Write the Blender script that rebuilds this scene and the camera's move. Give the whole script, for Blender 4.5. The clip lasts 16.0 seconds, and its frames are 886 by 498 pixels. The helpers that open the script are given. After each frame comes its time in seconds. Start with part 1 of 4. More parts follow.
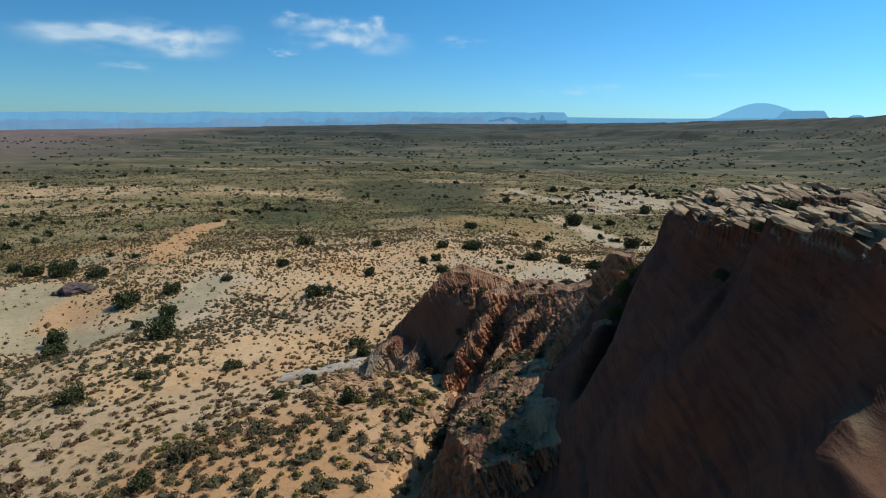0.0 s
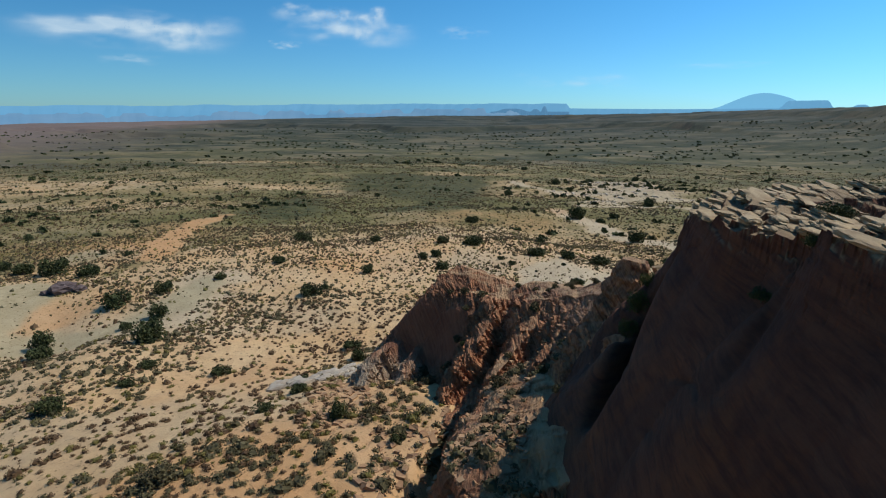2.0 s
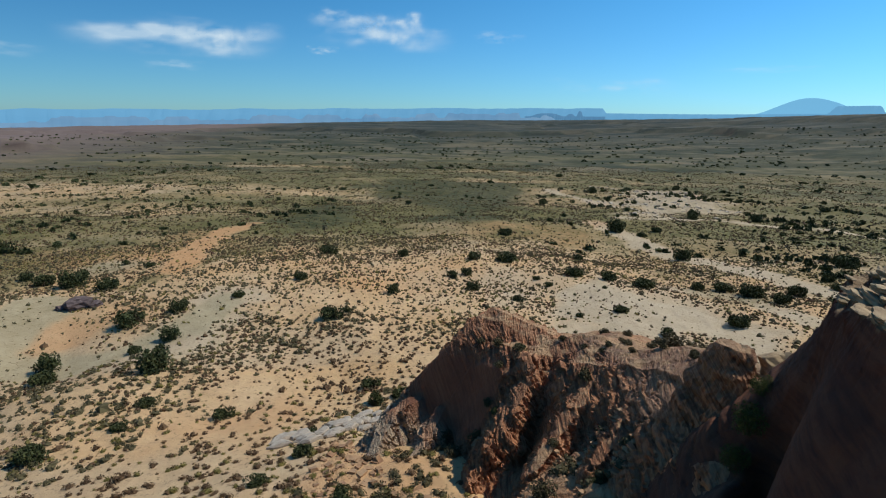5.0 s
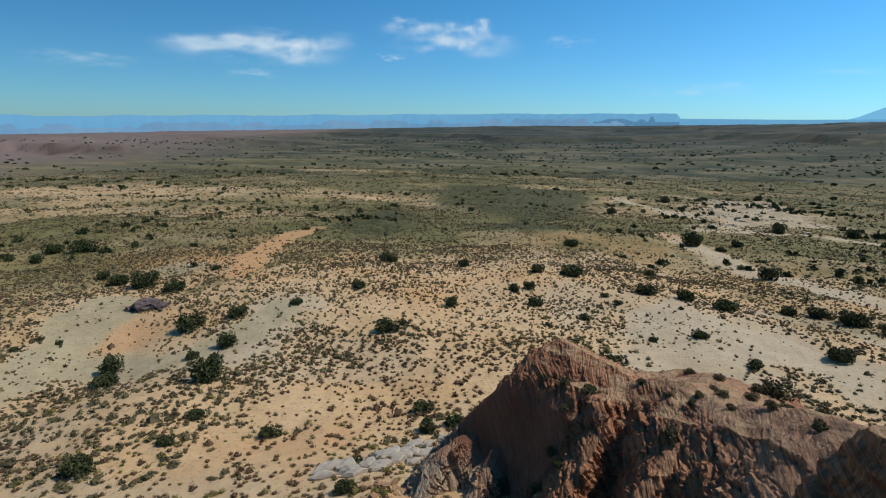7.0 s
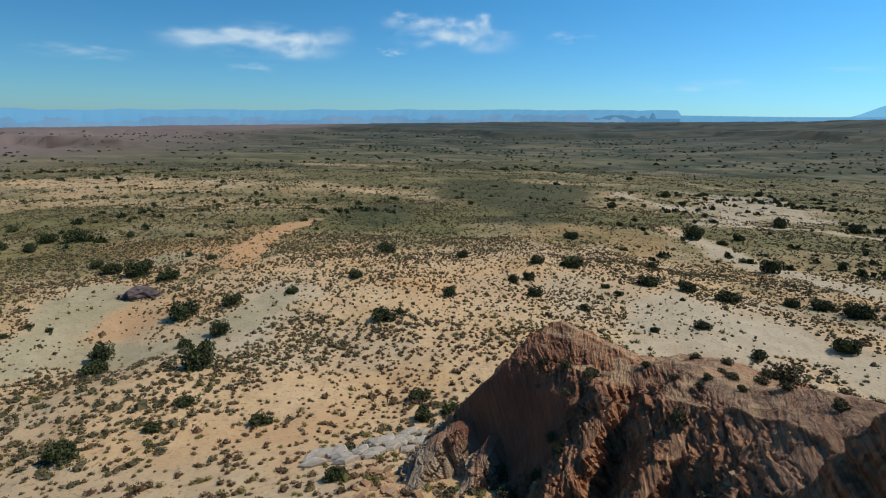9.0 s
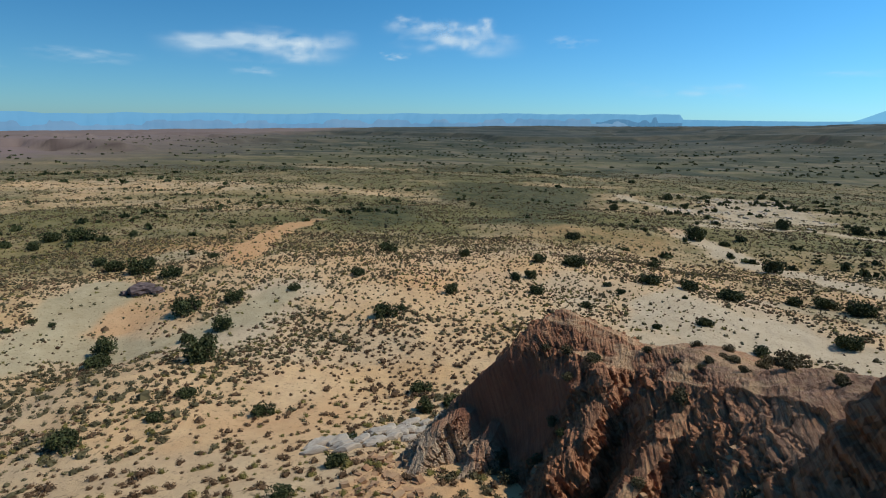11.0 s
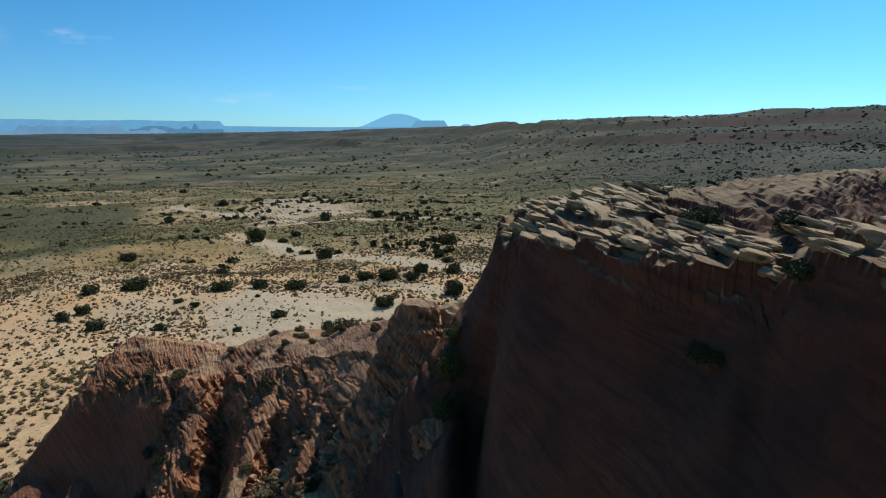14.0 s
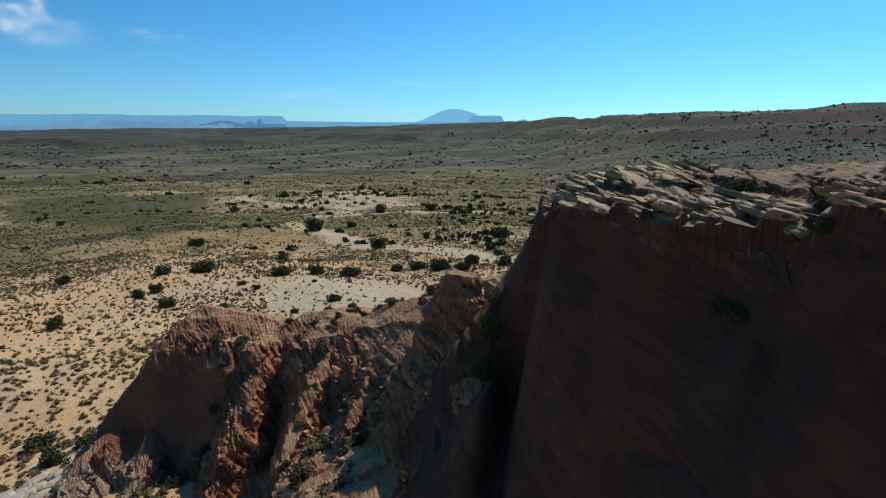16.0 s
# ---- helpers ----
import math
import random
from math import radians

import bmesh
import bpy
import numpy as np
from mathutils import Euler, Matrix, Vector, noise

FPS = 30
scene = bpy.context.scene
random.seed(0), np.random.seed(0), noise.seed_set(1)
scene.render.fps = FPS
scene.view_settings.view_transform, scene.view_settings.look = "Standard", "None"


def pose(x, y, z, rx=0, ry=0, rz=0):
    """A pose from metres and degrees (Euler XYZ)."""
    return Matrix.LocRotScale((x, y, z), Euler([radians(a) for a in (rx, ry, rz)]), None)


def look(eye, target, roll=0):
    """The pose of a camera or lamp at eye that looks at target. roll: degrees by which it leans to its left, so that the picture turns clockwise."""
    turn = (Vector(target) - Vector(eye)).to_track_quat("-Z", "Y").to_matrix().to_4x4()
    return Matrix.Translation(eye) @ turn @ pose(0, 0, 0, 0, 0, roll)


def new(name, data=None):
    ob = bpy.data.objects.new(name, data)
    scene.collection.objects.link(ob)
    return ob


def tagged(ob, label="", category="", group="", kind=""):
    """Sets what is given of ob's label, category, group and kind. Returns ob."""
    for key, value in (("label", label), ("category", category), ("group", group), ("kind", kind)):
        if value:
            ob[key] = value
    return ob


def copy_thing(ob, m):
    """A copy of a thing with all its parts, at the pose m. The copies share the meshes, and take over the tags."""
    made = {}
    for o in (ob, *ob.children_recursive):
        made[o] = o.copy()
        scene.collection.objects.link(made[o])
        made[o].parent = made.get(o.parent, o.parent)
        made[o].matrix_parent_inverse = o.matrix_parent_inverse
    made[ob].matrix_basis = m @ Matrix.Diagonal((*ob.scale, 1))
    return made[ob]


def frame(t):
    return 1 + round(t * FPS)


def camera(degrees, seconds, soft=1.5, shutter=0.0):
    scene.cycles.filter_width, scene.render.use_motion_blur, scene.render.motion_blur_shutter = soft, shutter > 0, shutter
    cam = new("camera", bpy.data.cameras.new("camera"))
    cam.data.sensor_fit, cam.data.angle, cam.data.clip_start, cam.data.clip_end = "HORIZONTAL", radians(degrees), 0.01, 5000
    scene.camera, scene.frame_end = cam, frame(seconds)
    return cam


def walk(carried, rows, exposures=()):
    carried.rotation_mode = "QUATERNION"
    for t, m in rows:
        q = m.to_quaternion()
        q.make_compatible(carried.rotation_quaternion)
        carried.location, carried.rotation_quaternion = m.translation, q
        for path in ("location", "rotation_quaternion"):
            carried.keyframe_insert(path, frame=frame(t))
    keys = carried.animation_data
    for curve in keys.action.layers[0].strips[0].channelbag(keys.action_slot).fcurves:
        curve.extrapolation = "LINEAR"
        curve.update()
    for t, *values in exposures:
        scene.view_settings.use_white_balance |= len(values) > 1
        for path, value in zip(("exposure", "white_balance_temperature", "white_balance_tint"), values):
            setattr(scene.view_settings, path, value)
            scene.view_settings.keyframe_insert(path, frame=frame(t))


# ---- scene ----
cam = camera(79.4, 16.0, soft=1.1)
# seconds, eye, target, roll
PATH = [
    (0, (-1.026, -3.242, 23.127), (-1.009, -1.296, 22.665), 1.0),
    (0.5, (-0.845, -2.709, 23.169), (-0.836, -0.766, 22.695), 0.8),
    (1, (-0.78, -2.216, 23.159), (-0.773, -0.274, 22.681), 0.8),
    (1.5, (-0.713, -1.554, 23.144), (-0.704, 0.387, 22.66), 0.7),
    (2, (-0.656, -0.778, 23.15), (-0.647, 1.161, 22.66), 0.7),
    (2.5, (-0.602, 0.09, 23.195), (-0.591, 2.027, 22.697), 0.6),
    (3, (-0.576, 0.972, 23.224), (-0.563, 2.908, 22.723), 0.7),
    (3.2, (-0.52, 1.403, 23.24), (-0.509, 3.338, 22.738), 0.7),
    (5.3, (-0.619, 5.716, 24.021), (-0.793, 7.652, 23.547), 0.9),
    (5.5, (-0.609, 6.125, 24.032), (-0.835, 8.055, 23.559), 0.8),
    (6, (-0.696, 7.007, 24.0), (-0.991, 8.929, 23.534), 0.9),
    (6.5, (-0.748, 7.779, 24.024), (-1.082, 9.696, 23.562), 0.9),
    (7, (-0.774, 8.398, 24.081), (-1.115, 10.313, 23.62), 0.9),
    (7.5, (-0.812, 8.856, 23.972), (-1.15, 10.772, 23.505), 1.0),
    (8, (-0.804, 9.118, 23.704), (-1.14, 11.033, 23.233), 1.1),
    (8.5, (-0.796, 9.297, 23.285), (-1.132, 11.211, 22.814), 1.3),
    (9, (-0.757, 9.412, 22.878), (-1.096, 11.325, 22.402), 1.2),
    (11.3, (-0.668, 9.054, 22.029), (-1.015, 10.97, 21.572), 1.3),
    (11.5, (-0.655, 9.004, 22.057), (-0.955, 10.929, 21.607), 1.4),
    (12, (-0.694, 8.741, 22.269), (-0.828, 10.688, 21.829), 1.3),
    (12.5, (-0.664, 8.408, 22.433), (-0.424, 10.347, 22.004), 1.0),
    (13, (-0.782, 8.027, 22.489), (0.044, 9.8, 22.073), 0.7),
    (13.5, (-0.893, 7.661, 22.479), (0.23, 9.263, 22.067), 0.5),
    (14, (-1.019, 7.317, 22.441), (0.103, 8.92, 22.025), 0.5),
    (14.5, (-1.096, 7.021, 22.321), (-0.009, 8.648, 21.906), 0.6),
    (15, (-1.195, 6.74, 22.178), (-0.241, 8.447, 21.757), 0.8),
    (15.5, (-1.242, 6.531, 22.044), (-0.291, 8.237, 21.613), 0.6),
    (16, (-1.302, 6.358, 21.895), (-0.351, 8.062, 21.461), 0.7),
]
walk(cam, [(t, look(eye, aim, lean)) for t, eye, aim, lean in PATH])

# ---- sky and sun ----
SUN_AZ, SUN_EL = radians(72), radians(51)   # azimuth east of +y, height
to_sun = Vector((math.sin(SUN_AZ) * math.cos(SUN_EL), math.cos(SUN_AZ) * math.cos(SUN_EL), math.sin(SUN_EL)))
world = bpy.data.worlds.new("sky")
scene.world = world
world.use_nodes = True
wt = world.node_tree
sky = wt.nodes.new("ShaderNodeTexSky")
sky.sky_type, sky.sun_disc = "NISHITA", False
sky.sun_elevation, sky.sun_rotation = SUN_EL, SUN_AZ
sky.altitude, sky.air_density, sky.dust_density, sky.ozone_density = 1300, 1.0, 0.45, 3.6
wt.nodes["Background"].inputs["Strength"].default_value = 0.102
tint = wt.nodes.new("ShaderNodeMix")
tint.data_type, tint.blend_type = "RGBA", "MULTIPLY"
tint.inputs[0].default_value = 1.0
air, height, haze = (wt.nodes.new(k) for k in ("ShaderNodeTexCoord", "ShaderNodeSeparateXYZ", "ShaderNodeMapRange"))
pale_sky = wt.nodes.new("ShaderNodeMix")
pale_sky.data_type = "RGBA"
haze.inputs["From Min"].default_value, haze.inputs["From Max"].default_value = 0.0, 0.22
pale_sky.inputs[6].default_value, pale_sky.inputs[7].default_value = (0.50, 0.92, 1.22, 1), (0.36, 0.985, 1.25, 1)      # thin haze below clear, dry blue air
wt.links.new(air.outputs["Generated"], height.inputs[0])
wt.links.new(height.outputs["Z"], haze.inputs["Value"])
wt.links.new(haze.outputs["Result"], pale_sky.inputs[0])
wt.links.new(pale_sky.outputs[2], tint.inputs[7])
wt.links.new(sky.outputs[0], tint.inputs[6])
# the sky is deeper blue away from the sun
side, toward, fall = (wt.nodes.new(k) for k in ("ShaderNodeTexCoord", "ShaderNodeVectorMath", "ShaderNodeMath"))
toward.operation, fall.operation = "DOT_PRODUCT", "MULTIPLY_ADD"
toward.inputs[1].default_value = (math.sin(SUN_AZ), math.cos(SUN_AZ), 0)
fall.inputs[1].default_value, fall.inputs[2].default_value = 0.32, 0.88
glare = wt.nodes.new("ShaderNodeVectorMath")
glare.operation = "SCALE"
wt.links.new(side.outputs["Generated"], toward.inputs[0])
wt.links.new(toward.outputs["Value"], fall.inputs[0])
wt.links.new(tint.outputs[2], glare.inputs[0])
wt.links.new(fall.outputs[0], glare.inputs["Scale"])
wt.links.new(glare.outputs[0], wt.nodes["Background"].inputs["Color"])
sun_data = bpy.data.lights.new("sun", "SUN")
sun_data.energy, sun_data.angle, sun_data.color = 3.6, radians(0.53), (1.0, 0.94, 0.84)
sun = new("sun", sun_data)
sun.matrix_world = look(to_sun * 100, (0, 0, 0))
scene.view_settings.exposure = 0.0

# ---- materials ----
class Nodes:
    """A short way to wire a node material."""

    def __init__(self, name, rough=0.9, metal=0.0):
        self.mat = bpy.data.materials.new(name)
        self.mat.use_nodes = True
        self.tree = self.mat.node_tree
        self.bsdf = self.tree.nodes["Principled BSDF"]
        self.bsdf.inputs["Roughness"].default_value = rough
        self.bsdf.inputs["Metallic"].default_value = metal
        self.bsdf.inputs["Specular IOR Level"].default_value = 0.2

    def put(self, socket, value):
        if hasattr(value, "is_output"):
            self.tree.links.new(value, socket)
        else:
            socket.default_value = (*value, 1) if isinstance(value, tuple) and len(value) == 3 and socket.type == "RGBA" else value

    def coords(self, scale=(1, 1, 1), turn=(0, 0, 0)):
        tc = self.tree.nodes.new("ShaderNodeTexCoord")
        mp = self.tree.nodes.new("ShaderNodeMapping")
        mp.inputs["Scale"].default_value, mp.inputs["Rotation"].default_value = scale, turn
        self.tree.links.new(tc.outputs["Object"], mp.inputs[0])
        return mp.outputs[0]

    def noise(self, scale, detail=4, rough=0.55, vec=None, distort=0.0):
        n = self.tree.nodes.new("ShaderNodeTexNoise")
        self.put(n.inputs["Vector"], vec if vec is not None else self.coords())
        for key, v in (("Scale", scale), ("Detail", detail), ("Roughness", rough), ("Distortion", distort)):
            n.inputs[key].default_value = v
        return n.outputs["Fac"]

    def wave(self, scale, vec, distort=3.0, detail=3, dscale=1.0):
        n = self.tree.nodes.new("ShaderNodeTexWave")
        n.bands_direction, n.wave_profile = "Z", "SAW"
        self.put(n.inputs["Vector"], vec)
        for key, v in (("Scale", scale), ("Distortion", distort), ("Detail", detail), ("Detail Scale", dscale)):
            n.inputs[key].default_value = v
        return n.outputs["Fac"]

    def cells(self, scale, vec=None):
        n = self.tree.nodes.new("ShaderNodeTexVoronoi")
        n.feature = "DISTANCE_TO_EDGE"
        self.put(n.inputs["Vector"], vec if vec is not None else self.coords())
        n.inputs["Scale"].default_value = scale
        return n.outputs["Distance"]

    def ramp(self, fac, *stops):
        n = self.tree.nodes.new("ShaderNodeValToRGB")
        els = n.color_ramp.elements
        while len(els) < len(stops):
            els.new(0.5)
        for e, (p, c) in zip(els, stops):
            e.position, e.color = p, (*c, 1) if isinstance(c, tuple) else (c, c, c, 1)
        self.put(n.inputs[0], fac)
        return n.outputs[0]

    def mix(self, fac, a, b, how="MIX"):
        n = self.tree.nodes.new("ShaderNodeMix")
        n.data_type, n.blend_type = "RGBA", how
        self.put(n.inputs[0], fac), self.put(n.inputs[6], a), self.put(n.inputs[7], b)
        return n.outputs[2]

    def maths(self, how, a, b=0.5):
        n = self.tree.nodes.new("ShaderNodeMath")
        n.operation = how
        self.put(n.inputs[0], a), self.put(n.inputs[1], b)
        return n.outputs[0]

    def attribute(self, name):
        n = self.tree.nodes.new("ShaderNodeAttribute")
        n.attribute_name = name
        return n.outputs["Fac"]

    def island(self):
        return self.tree.nodes.new("ShaderNodeNewGeometry").outputs["Random Per Island"]

    def done(self, color, height=None, strength=0.5, depth=0.05):
        self.put(self.bsdf.inputs["Base Color"], color)
        if height is not None:
            b = self.tree.nodes.new("ShaderNodeBump")
            b.inputs["Strength"].default_value, b.inputs["Distance"].default_value = strength, depth
            self.put(b.inputs["Height"], height)
            self.tree.links.new(b.outputs[0], self.bsdf.inputs["Normal"])
        return self.mat


def bedded(n, normal, squash):
    """Coordinates that run fast across the beds and slowly along them."""
    tc = n.tree.nodes.new("ShaderNodeTexCoord")
    dot = n.tree.nodes.new("ShaderNodeVectorMath")
    dot.operation = "DOT_PRODUCT"
    n.tree.links.new(tc.outputs["Object"], dot.inputs[0])
    dot.inputs[1].default_value = normal
    sep, com = n.tree.nodes.new("ShaderNodeSeparateXYZ"), n.tree.nodes.new("ShaderNodeCombineXYZ")
    n.tree.links.new(tc.outputs["Object"], sep.inputs[0])
    n.put(com.inputs[0], n.maths("MULTIPLY", sep.outputs[0], squash))
    n.put(com.inputs[1], n.maths("MULTIPLY", sep.outputs[1], squash))
    n.put(com.inputs[2], dot.outputs["Value"])
    return com.outputs[0]


def make_ground():
    n = Nodes("desert_ground", 0.95)
    sand = n.mix(n.ramp(n.noise(0.09, 5), (0.35, 0.0), (0.68, 1.0)), (0.575, 0.365, 0.175), (0.585, 0.42, 0.24))
    sand = n.mix(n.ramp(n.noise(0.8, 6, 0.65), (0.4, 0.0), (0.7, 0.6)), sand, (0.40, 0.26, 0.14))
    red = n.mix(n.noise(0.5, 5), (0.50, 0.25, 0.10), (0.54, 0.33, 0.16))
    pale = n.mix(n.ramp(n.noise(0.35, 8, 0.7), (0.35, 0.0), (0.65, 1.0)), (0.42, 0.34, 0.222), (0.50, 0.41, 0.28))
    beds = n.noise(1.0, 6, 0.6, n.coords((0.9, 0.12, 1), (0, 0, radians(38))), 0.6)
    pale = n.mix(n.ramp(beds, (0.56, 0.0), (0.72, 0.55)), pale, (0.30, 0.25, 0.18))
    green = n.mix(n.ramp(n.noise(0.25, 6, 0.7), (0.35, 0.0), (0.65, 1.0)), (0.092, 0.086, 0.028), (0.185, 0.157, 0.06))
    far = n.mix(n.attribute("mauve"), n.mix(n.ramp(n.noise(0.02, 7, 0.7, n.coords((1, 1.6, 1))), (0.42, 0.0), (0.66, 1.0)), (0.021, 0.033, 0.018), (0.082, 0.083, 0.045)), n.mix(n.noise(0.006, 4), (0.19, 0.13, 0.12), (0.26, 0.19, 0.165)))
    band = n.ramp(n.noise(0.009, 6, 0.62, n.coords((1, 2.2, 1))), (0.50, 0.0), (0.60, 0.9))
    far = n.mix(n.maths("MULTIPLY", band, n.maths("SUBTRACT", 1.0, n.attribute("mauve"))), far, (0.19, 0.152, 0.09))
    c = n.mix(n.attribute("red"), sand, red)
    c = n.mix(n.attribute("pale"), c, pale)
    c = n.mix(n.attribute("clay"), c, n.mix(n.ramp(n.noise(0.6, 6, 0.6), (0.35, 0.0), (0.65, 1.0)), (0.35, 0.29, 0.17), (0.41, 0.345, 0.215)))
    # litter, pebbles and grass tufts
    specks = n.ramp(n.noise(3.1, 3, 0.6), (0.60, 0.0), (0.66, 0.7))
    c = n.mix(specks, c, (0.17, 0.12, 0.06))
    tufts = n.maths("MULTIPLY", n.maths("SUBTRACT", n.mix(0.45, n.noise(0.55, 5, 0.75), n.noise(0.06, 6, 0.65)), 0.5), 4.2)
    amount = n.maths("ADD", n.attribute("green"), n.maths("MULTIPLY", tufts, n.ramp(n.attribute("green"), (0.05, 0.0), (0.3, 1.0), (0.97, 0.35))))
    c = n.mix(n.ramp(amount, (0.0, 0.0), (1.0, 1.0)), c, green)
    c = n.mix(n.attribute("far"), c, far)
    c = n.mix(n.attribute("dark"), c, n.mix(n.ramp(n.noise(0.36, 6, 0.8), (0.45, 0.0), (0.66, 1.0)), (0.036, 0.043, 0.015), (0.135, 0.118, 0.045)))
    # far scrub, darkened and cooled with distance: some haze put into its colour
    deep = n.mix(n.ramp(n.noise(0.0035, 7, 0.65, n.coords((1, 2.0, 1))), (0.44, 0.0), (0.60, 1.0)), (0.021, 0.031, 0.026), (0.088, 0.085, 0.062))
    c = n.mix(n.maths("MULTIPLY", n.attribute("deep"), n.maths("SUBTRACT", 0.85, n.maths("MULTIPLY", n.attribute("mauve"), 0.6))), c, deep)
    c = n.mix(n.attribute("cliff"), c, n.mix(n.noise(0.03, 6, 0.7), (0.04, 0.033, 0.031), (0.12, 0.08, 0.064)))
    h = n.mix(0.5, n.noise(2.2, 8, 0.7), n.noise(0.5, 4))
    return n.done(c, h, 0.8, 0.25)


def make_rock(name, base, light, dark, stain, normal, depth=0.25, grey=False, sandy=False, beds=1.0, cap=False):
    n = Nodes(name, 0.92)
    bed = bedded(n, normal, 0.16)
    strata = n.noise(1.3, 9, 0.66, bed, 0.5)
    fine = n.noise(5.0, 6, 0.65, bed, 0.3)
    grain = n.noise(3.5, 9, 0.75)
    c = n.mix(n.ramp(strata, (0.3, 0.0), (0.7, 1.0)), base, light)
    c = n.mix(n.ramp(n.noise(0.45, 6, 0.6), (0.45, 0.0), (0.72, 0.75)), c, dark)
    c = n.mix(n.ramp(n.noise(0.7, 5, 0.6, n.coords((1, 1, 0.25))), (0.5, 0.0), (0.75, 0.6)), c, stain)
    if grey:
        ash = n.mix(n.ramp(strata, (0.35, 0.0), (0.65, 1.0)), (0.38, 0.28, 0.18), (0.50, 0.385, 0.26))
        c = n.mix(n.attribute("grey"), c, ash)
    c = n.mix(n.ramp(fine, (0.38, 0.6), (0.54, 0.0)), c, dark)
    c = n.mix(n.ramp(grain, (0.3, 0.35), (0.5, 0.0)), c, dark)
    saw = n.wave(1.0 / beds, bed, 5.0 if beds < 2 else 1.5, 3, 1.2)
    c = n.mix(n.ramp(saw, (0.0, 0.4 if beds < 2 else 0.1), (0.2, 0.0)), c, dark)
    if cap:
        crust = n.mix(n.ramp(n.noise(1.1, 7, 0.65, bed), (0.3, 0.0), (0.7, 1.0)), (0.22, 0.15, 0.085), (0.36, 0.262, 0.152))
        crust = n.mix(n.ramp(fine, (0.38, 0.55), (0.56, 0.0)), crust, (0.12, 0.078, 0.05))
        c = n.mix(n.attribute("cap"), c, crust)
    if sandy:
        # maroon that puts the plain wall's shade into the rock colour
        c = n.mix(n.attribute("wall_shade"), c, n.mix(strata, (0.13, 0.05, 0.036), (0.24, 0.10, 0.062)))
        drift = n.mix(n.noise(1.2, 6, 0.6), (0.46, 0.28, 0.14), (0.54, 0.36, 0.20))
        c = n.mix(n.maths("MULTIPLY", n.attribute("sand"), n.ramp(n.noise(0.8, 6, 0.65), (0.36, 0.0), (0.52, 1.0))), c, drift)
    h = n.mix(0.5, n.mix(0.5, strata, saw) if beds < 2 else strata, n.mix(0.5, fine, grain))
    return n.done(c, h, 1.0, depth)


def make_leaf(name, a, b, rough=0.8):
    n = Nodes(name, rough)
    c = n.mix(n.island(), a, b)
    c = n.mix(n.ramp(n.noise(0.7, 3), (0.35, 0.0), (0.65, 0.5)), c, tuple(0.6 * v for v in a))
    return n.done(c)


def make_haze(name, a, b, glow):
    """Far land seen through miles of air: a backdrop, haze painted in as glowing blue."""
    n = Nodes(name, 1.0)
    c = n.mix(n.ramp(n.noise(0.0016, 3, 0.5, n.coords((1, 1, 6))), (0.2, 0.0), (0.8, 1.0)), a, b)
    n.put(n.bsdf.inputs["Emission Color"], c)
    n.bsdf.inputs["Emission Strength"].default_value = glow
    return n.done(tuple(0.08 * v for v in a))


M_GROUND = make_ground()
BED = (0.22, -0.27, 1.0)
STEEP = (1.4, -0.33, 1.0)
# butte walls: shade put into the base colours, darker than the bare rock
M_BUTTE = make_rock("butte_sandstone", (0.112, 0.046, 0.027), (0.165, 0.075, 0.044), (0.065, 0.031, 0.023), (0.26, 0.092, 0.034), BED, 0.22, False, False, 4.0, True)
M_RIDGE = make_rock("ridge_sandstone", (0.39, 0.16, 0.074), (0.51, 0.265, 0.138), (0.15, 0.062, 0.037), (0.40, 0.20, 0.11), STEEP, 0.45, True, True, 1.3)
M_CAP = make_rock("cap_sandstone", (0.37, 0.275, 0.16), (0.52, 0.41, 0.255), (0.22, 0.15, 0.09), (0.42, 0.29, 0.165), (0.1, 0.05, 1.0), 0.12, False, False, 0.45)
M_PURPLE = make_rock("purple_mudstone", (0.12, 0.088, 0.082), (0.17, 0.13, 0.12), (0.065, 0.048, 0.048), (0.16, 0.10, 0.08), BED, 0.15)
M_LEDGE = make_rock("ledge_sandstone", (0.36, 0.21, 0.11), (0.46, 0.31, 0.18), (0.22, 0.12, 0.07), (0.45, 0.24, 0.11), BED, 0.1)
M_PALE = make_rock("pale_slickrock", (0.42, 0.37, 0.30), (0.50, 0.44, 0.35), (0.28, 0.23, 0.18), (0.42, 0.34, 0.25), BED, 0.12)
M_JUNIPER = make_leaf("juniper_foliage", (0.034, 0.046, 0.017), (0.098, 0.108, 0.038))
M_SAGE = make_leaf("sage_foliage", (0.070, 0.060, 0.028), (0.15, 0.126, 0.062))
M_BROWN = make_leaf("dry_brush", (0.085, 0.050, 0.026), (0.165, 0.10, 0.05))
M_YELLOW = make_leaf("rabbitbrush", (0.125, 0.105, 0.03), (0.225, 0.185, 0.055))
M_BRIGHT = make_leaf("oak_foliage", (0.05, 0.062, 0.018), (0.135, 0.145, 0.04))
M_BARK = make_leaf("bark", (0.09, 0.065, 0.045), (0.13, 0.10, 0.07))
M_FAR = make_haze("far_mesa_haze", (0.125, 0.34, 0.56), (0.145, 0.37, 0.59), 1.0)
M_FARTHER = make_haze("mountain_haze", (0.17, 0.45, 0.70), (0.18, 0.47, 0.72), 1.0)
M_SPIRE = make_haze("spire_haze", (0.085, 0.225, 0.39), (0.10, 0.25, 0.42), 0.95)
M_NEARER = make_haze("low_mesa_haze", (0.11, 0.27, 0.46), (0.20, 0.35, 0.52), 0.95)

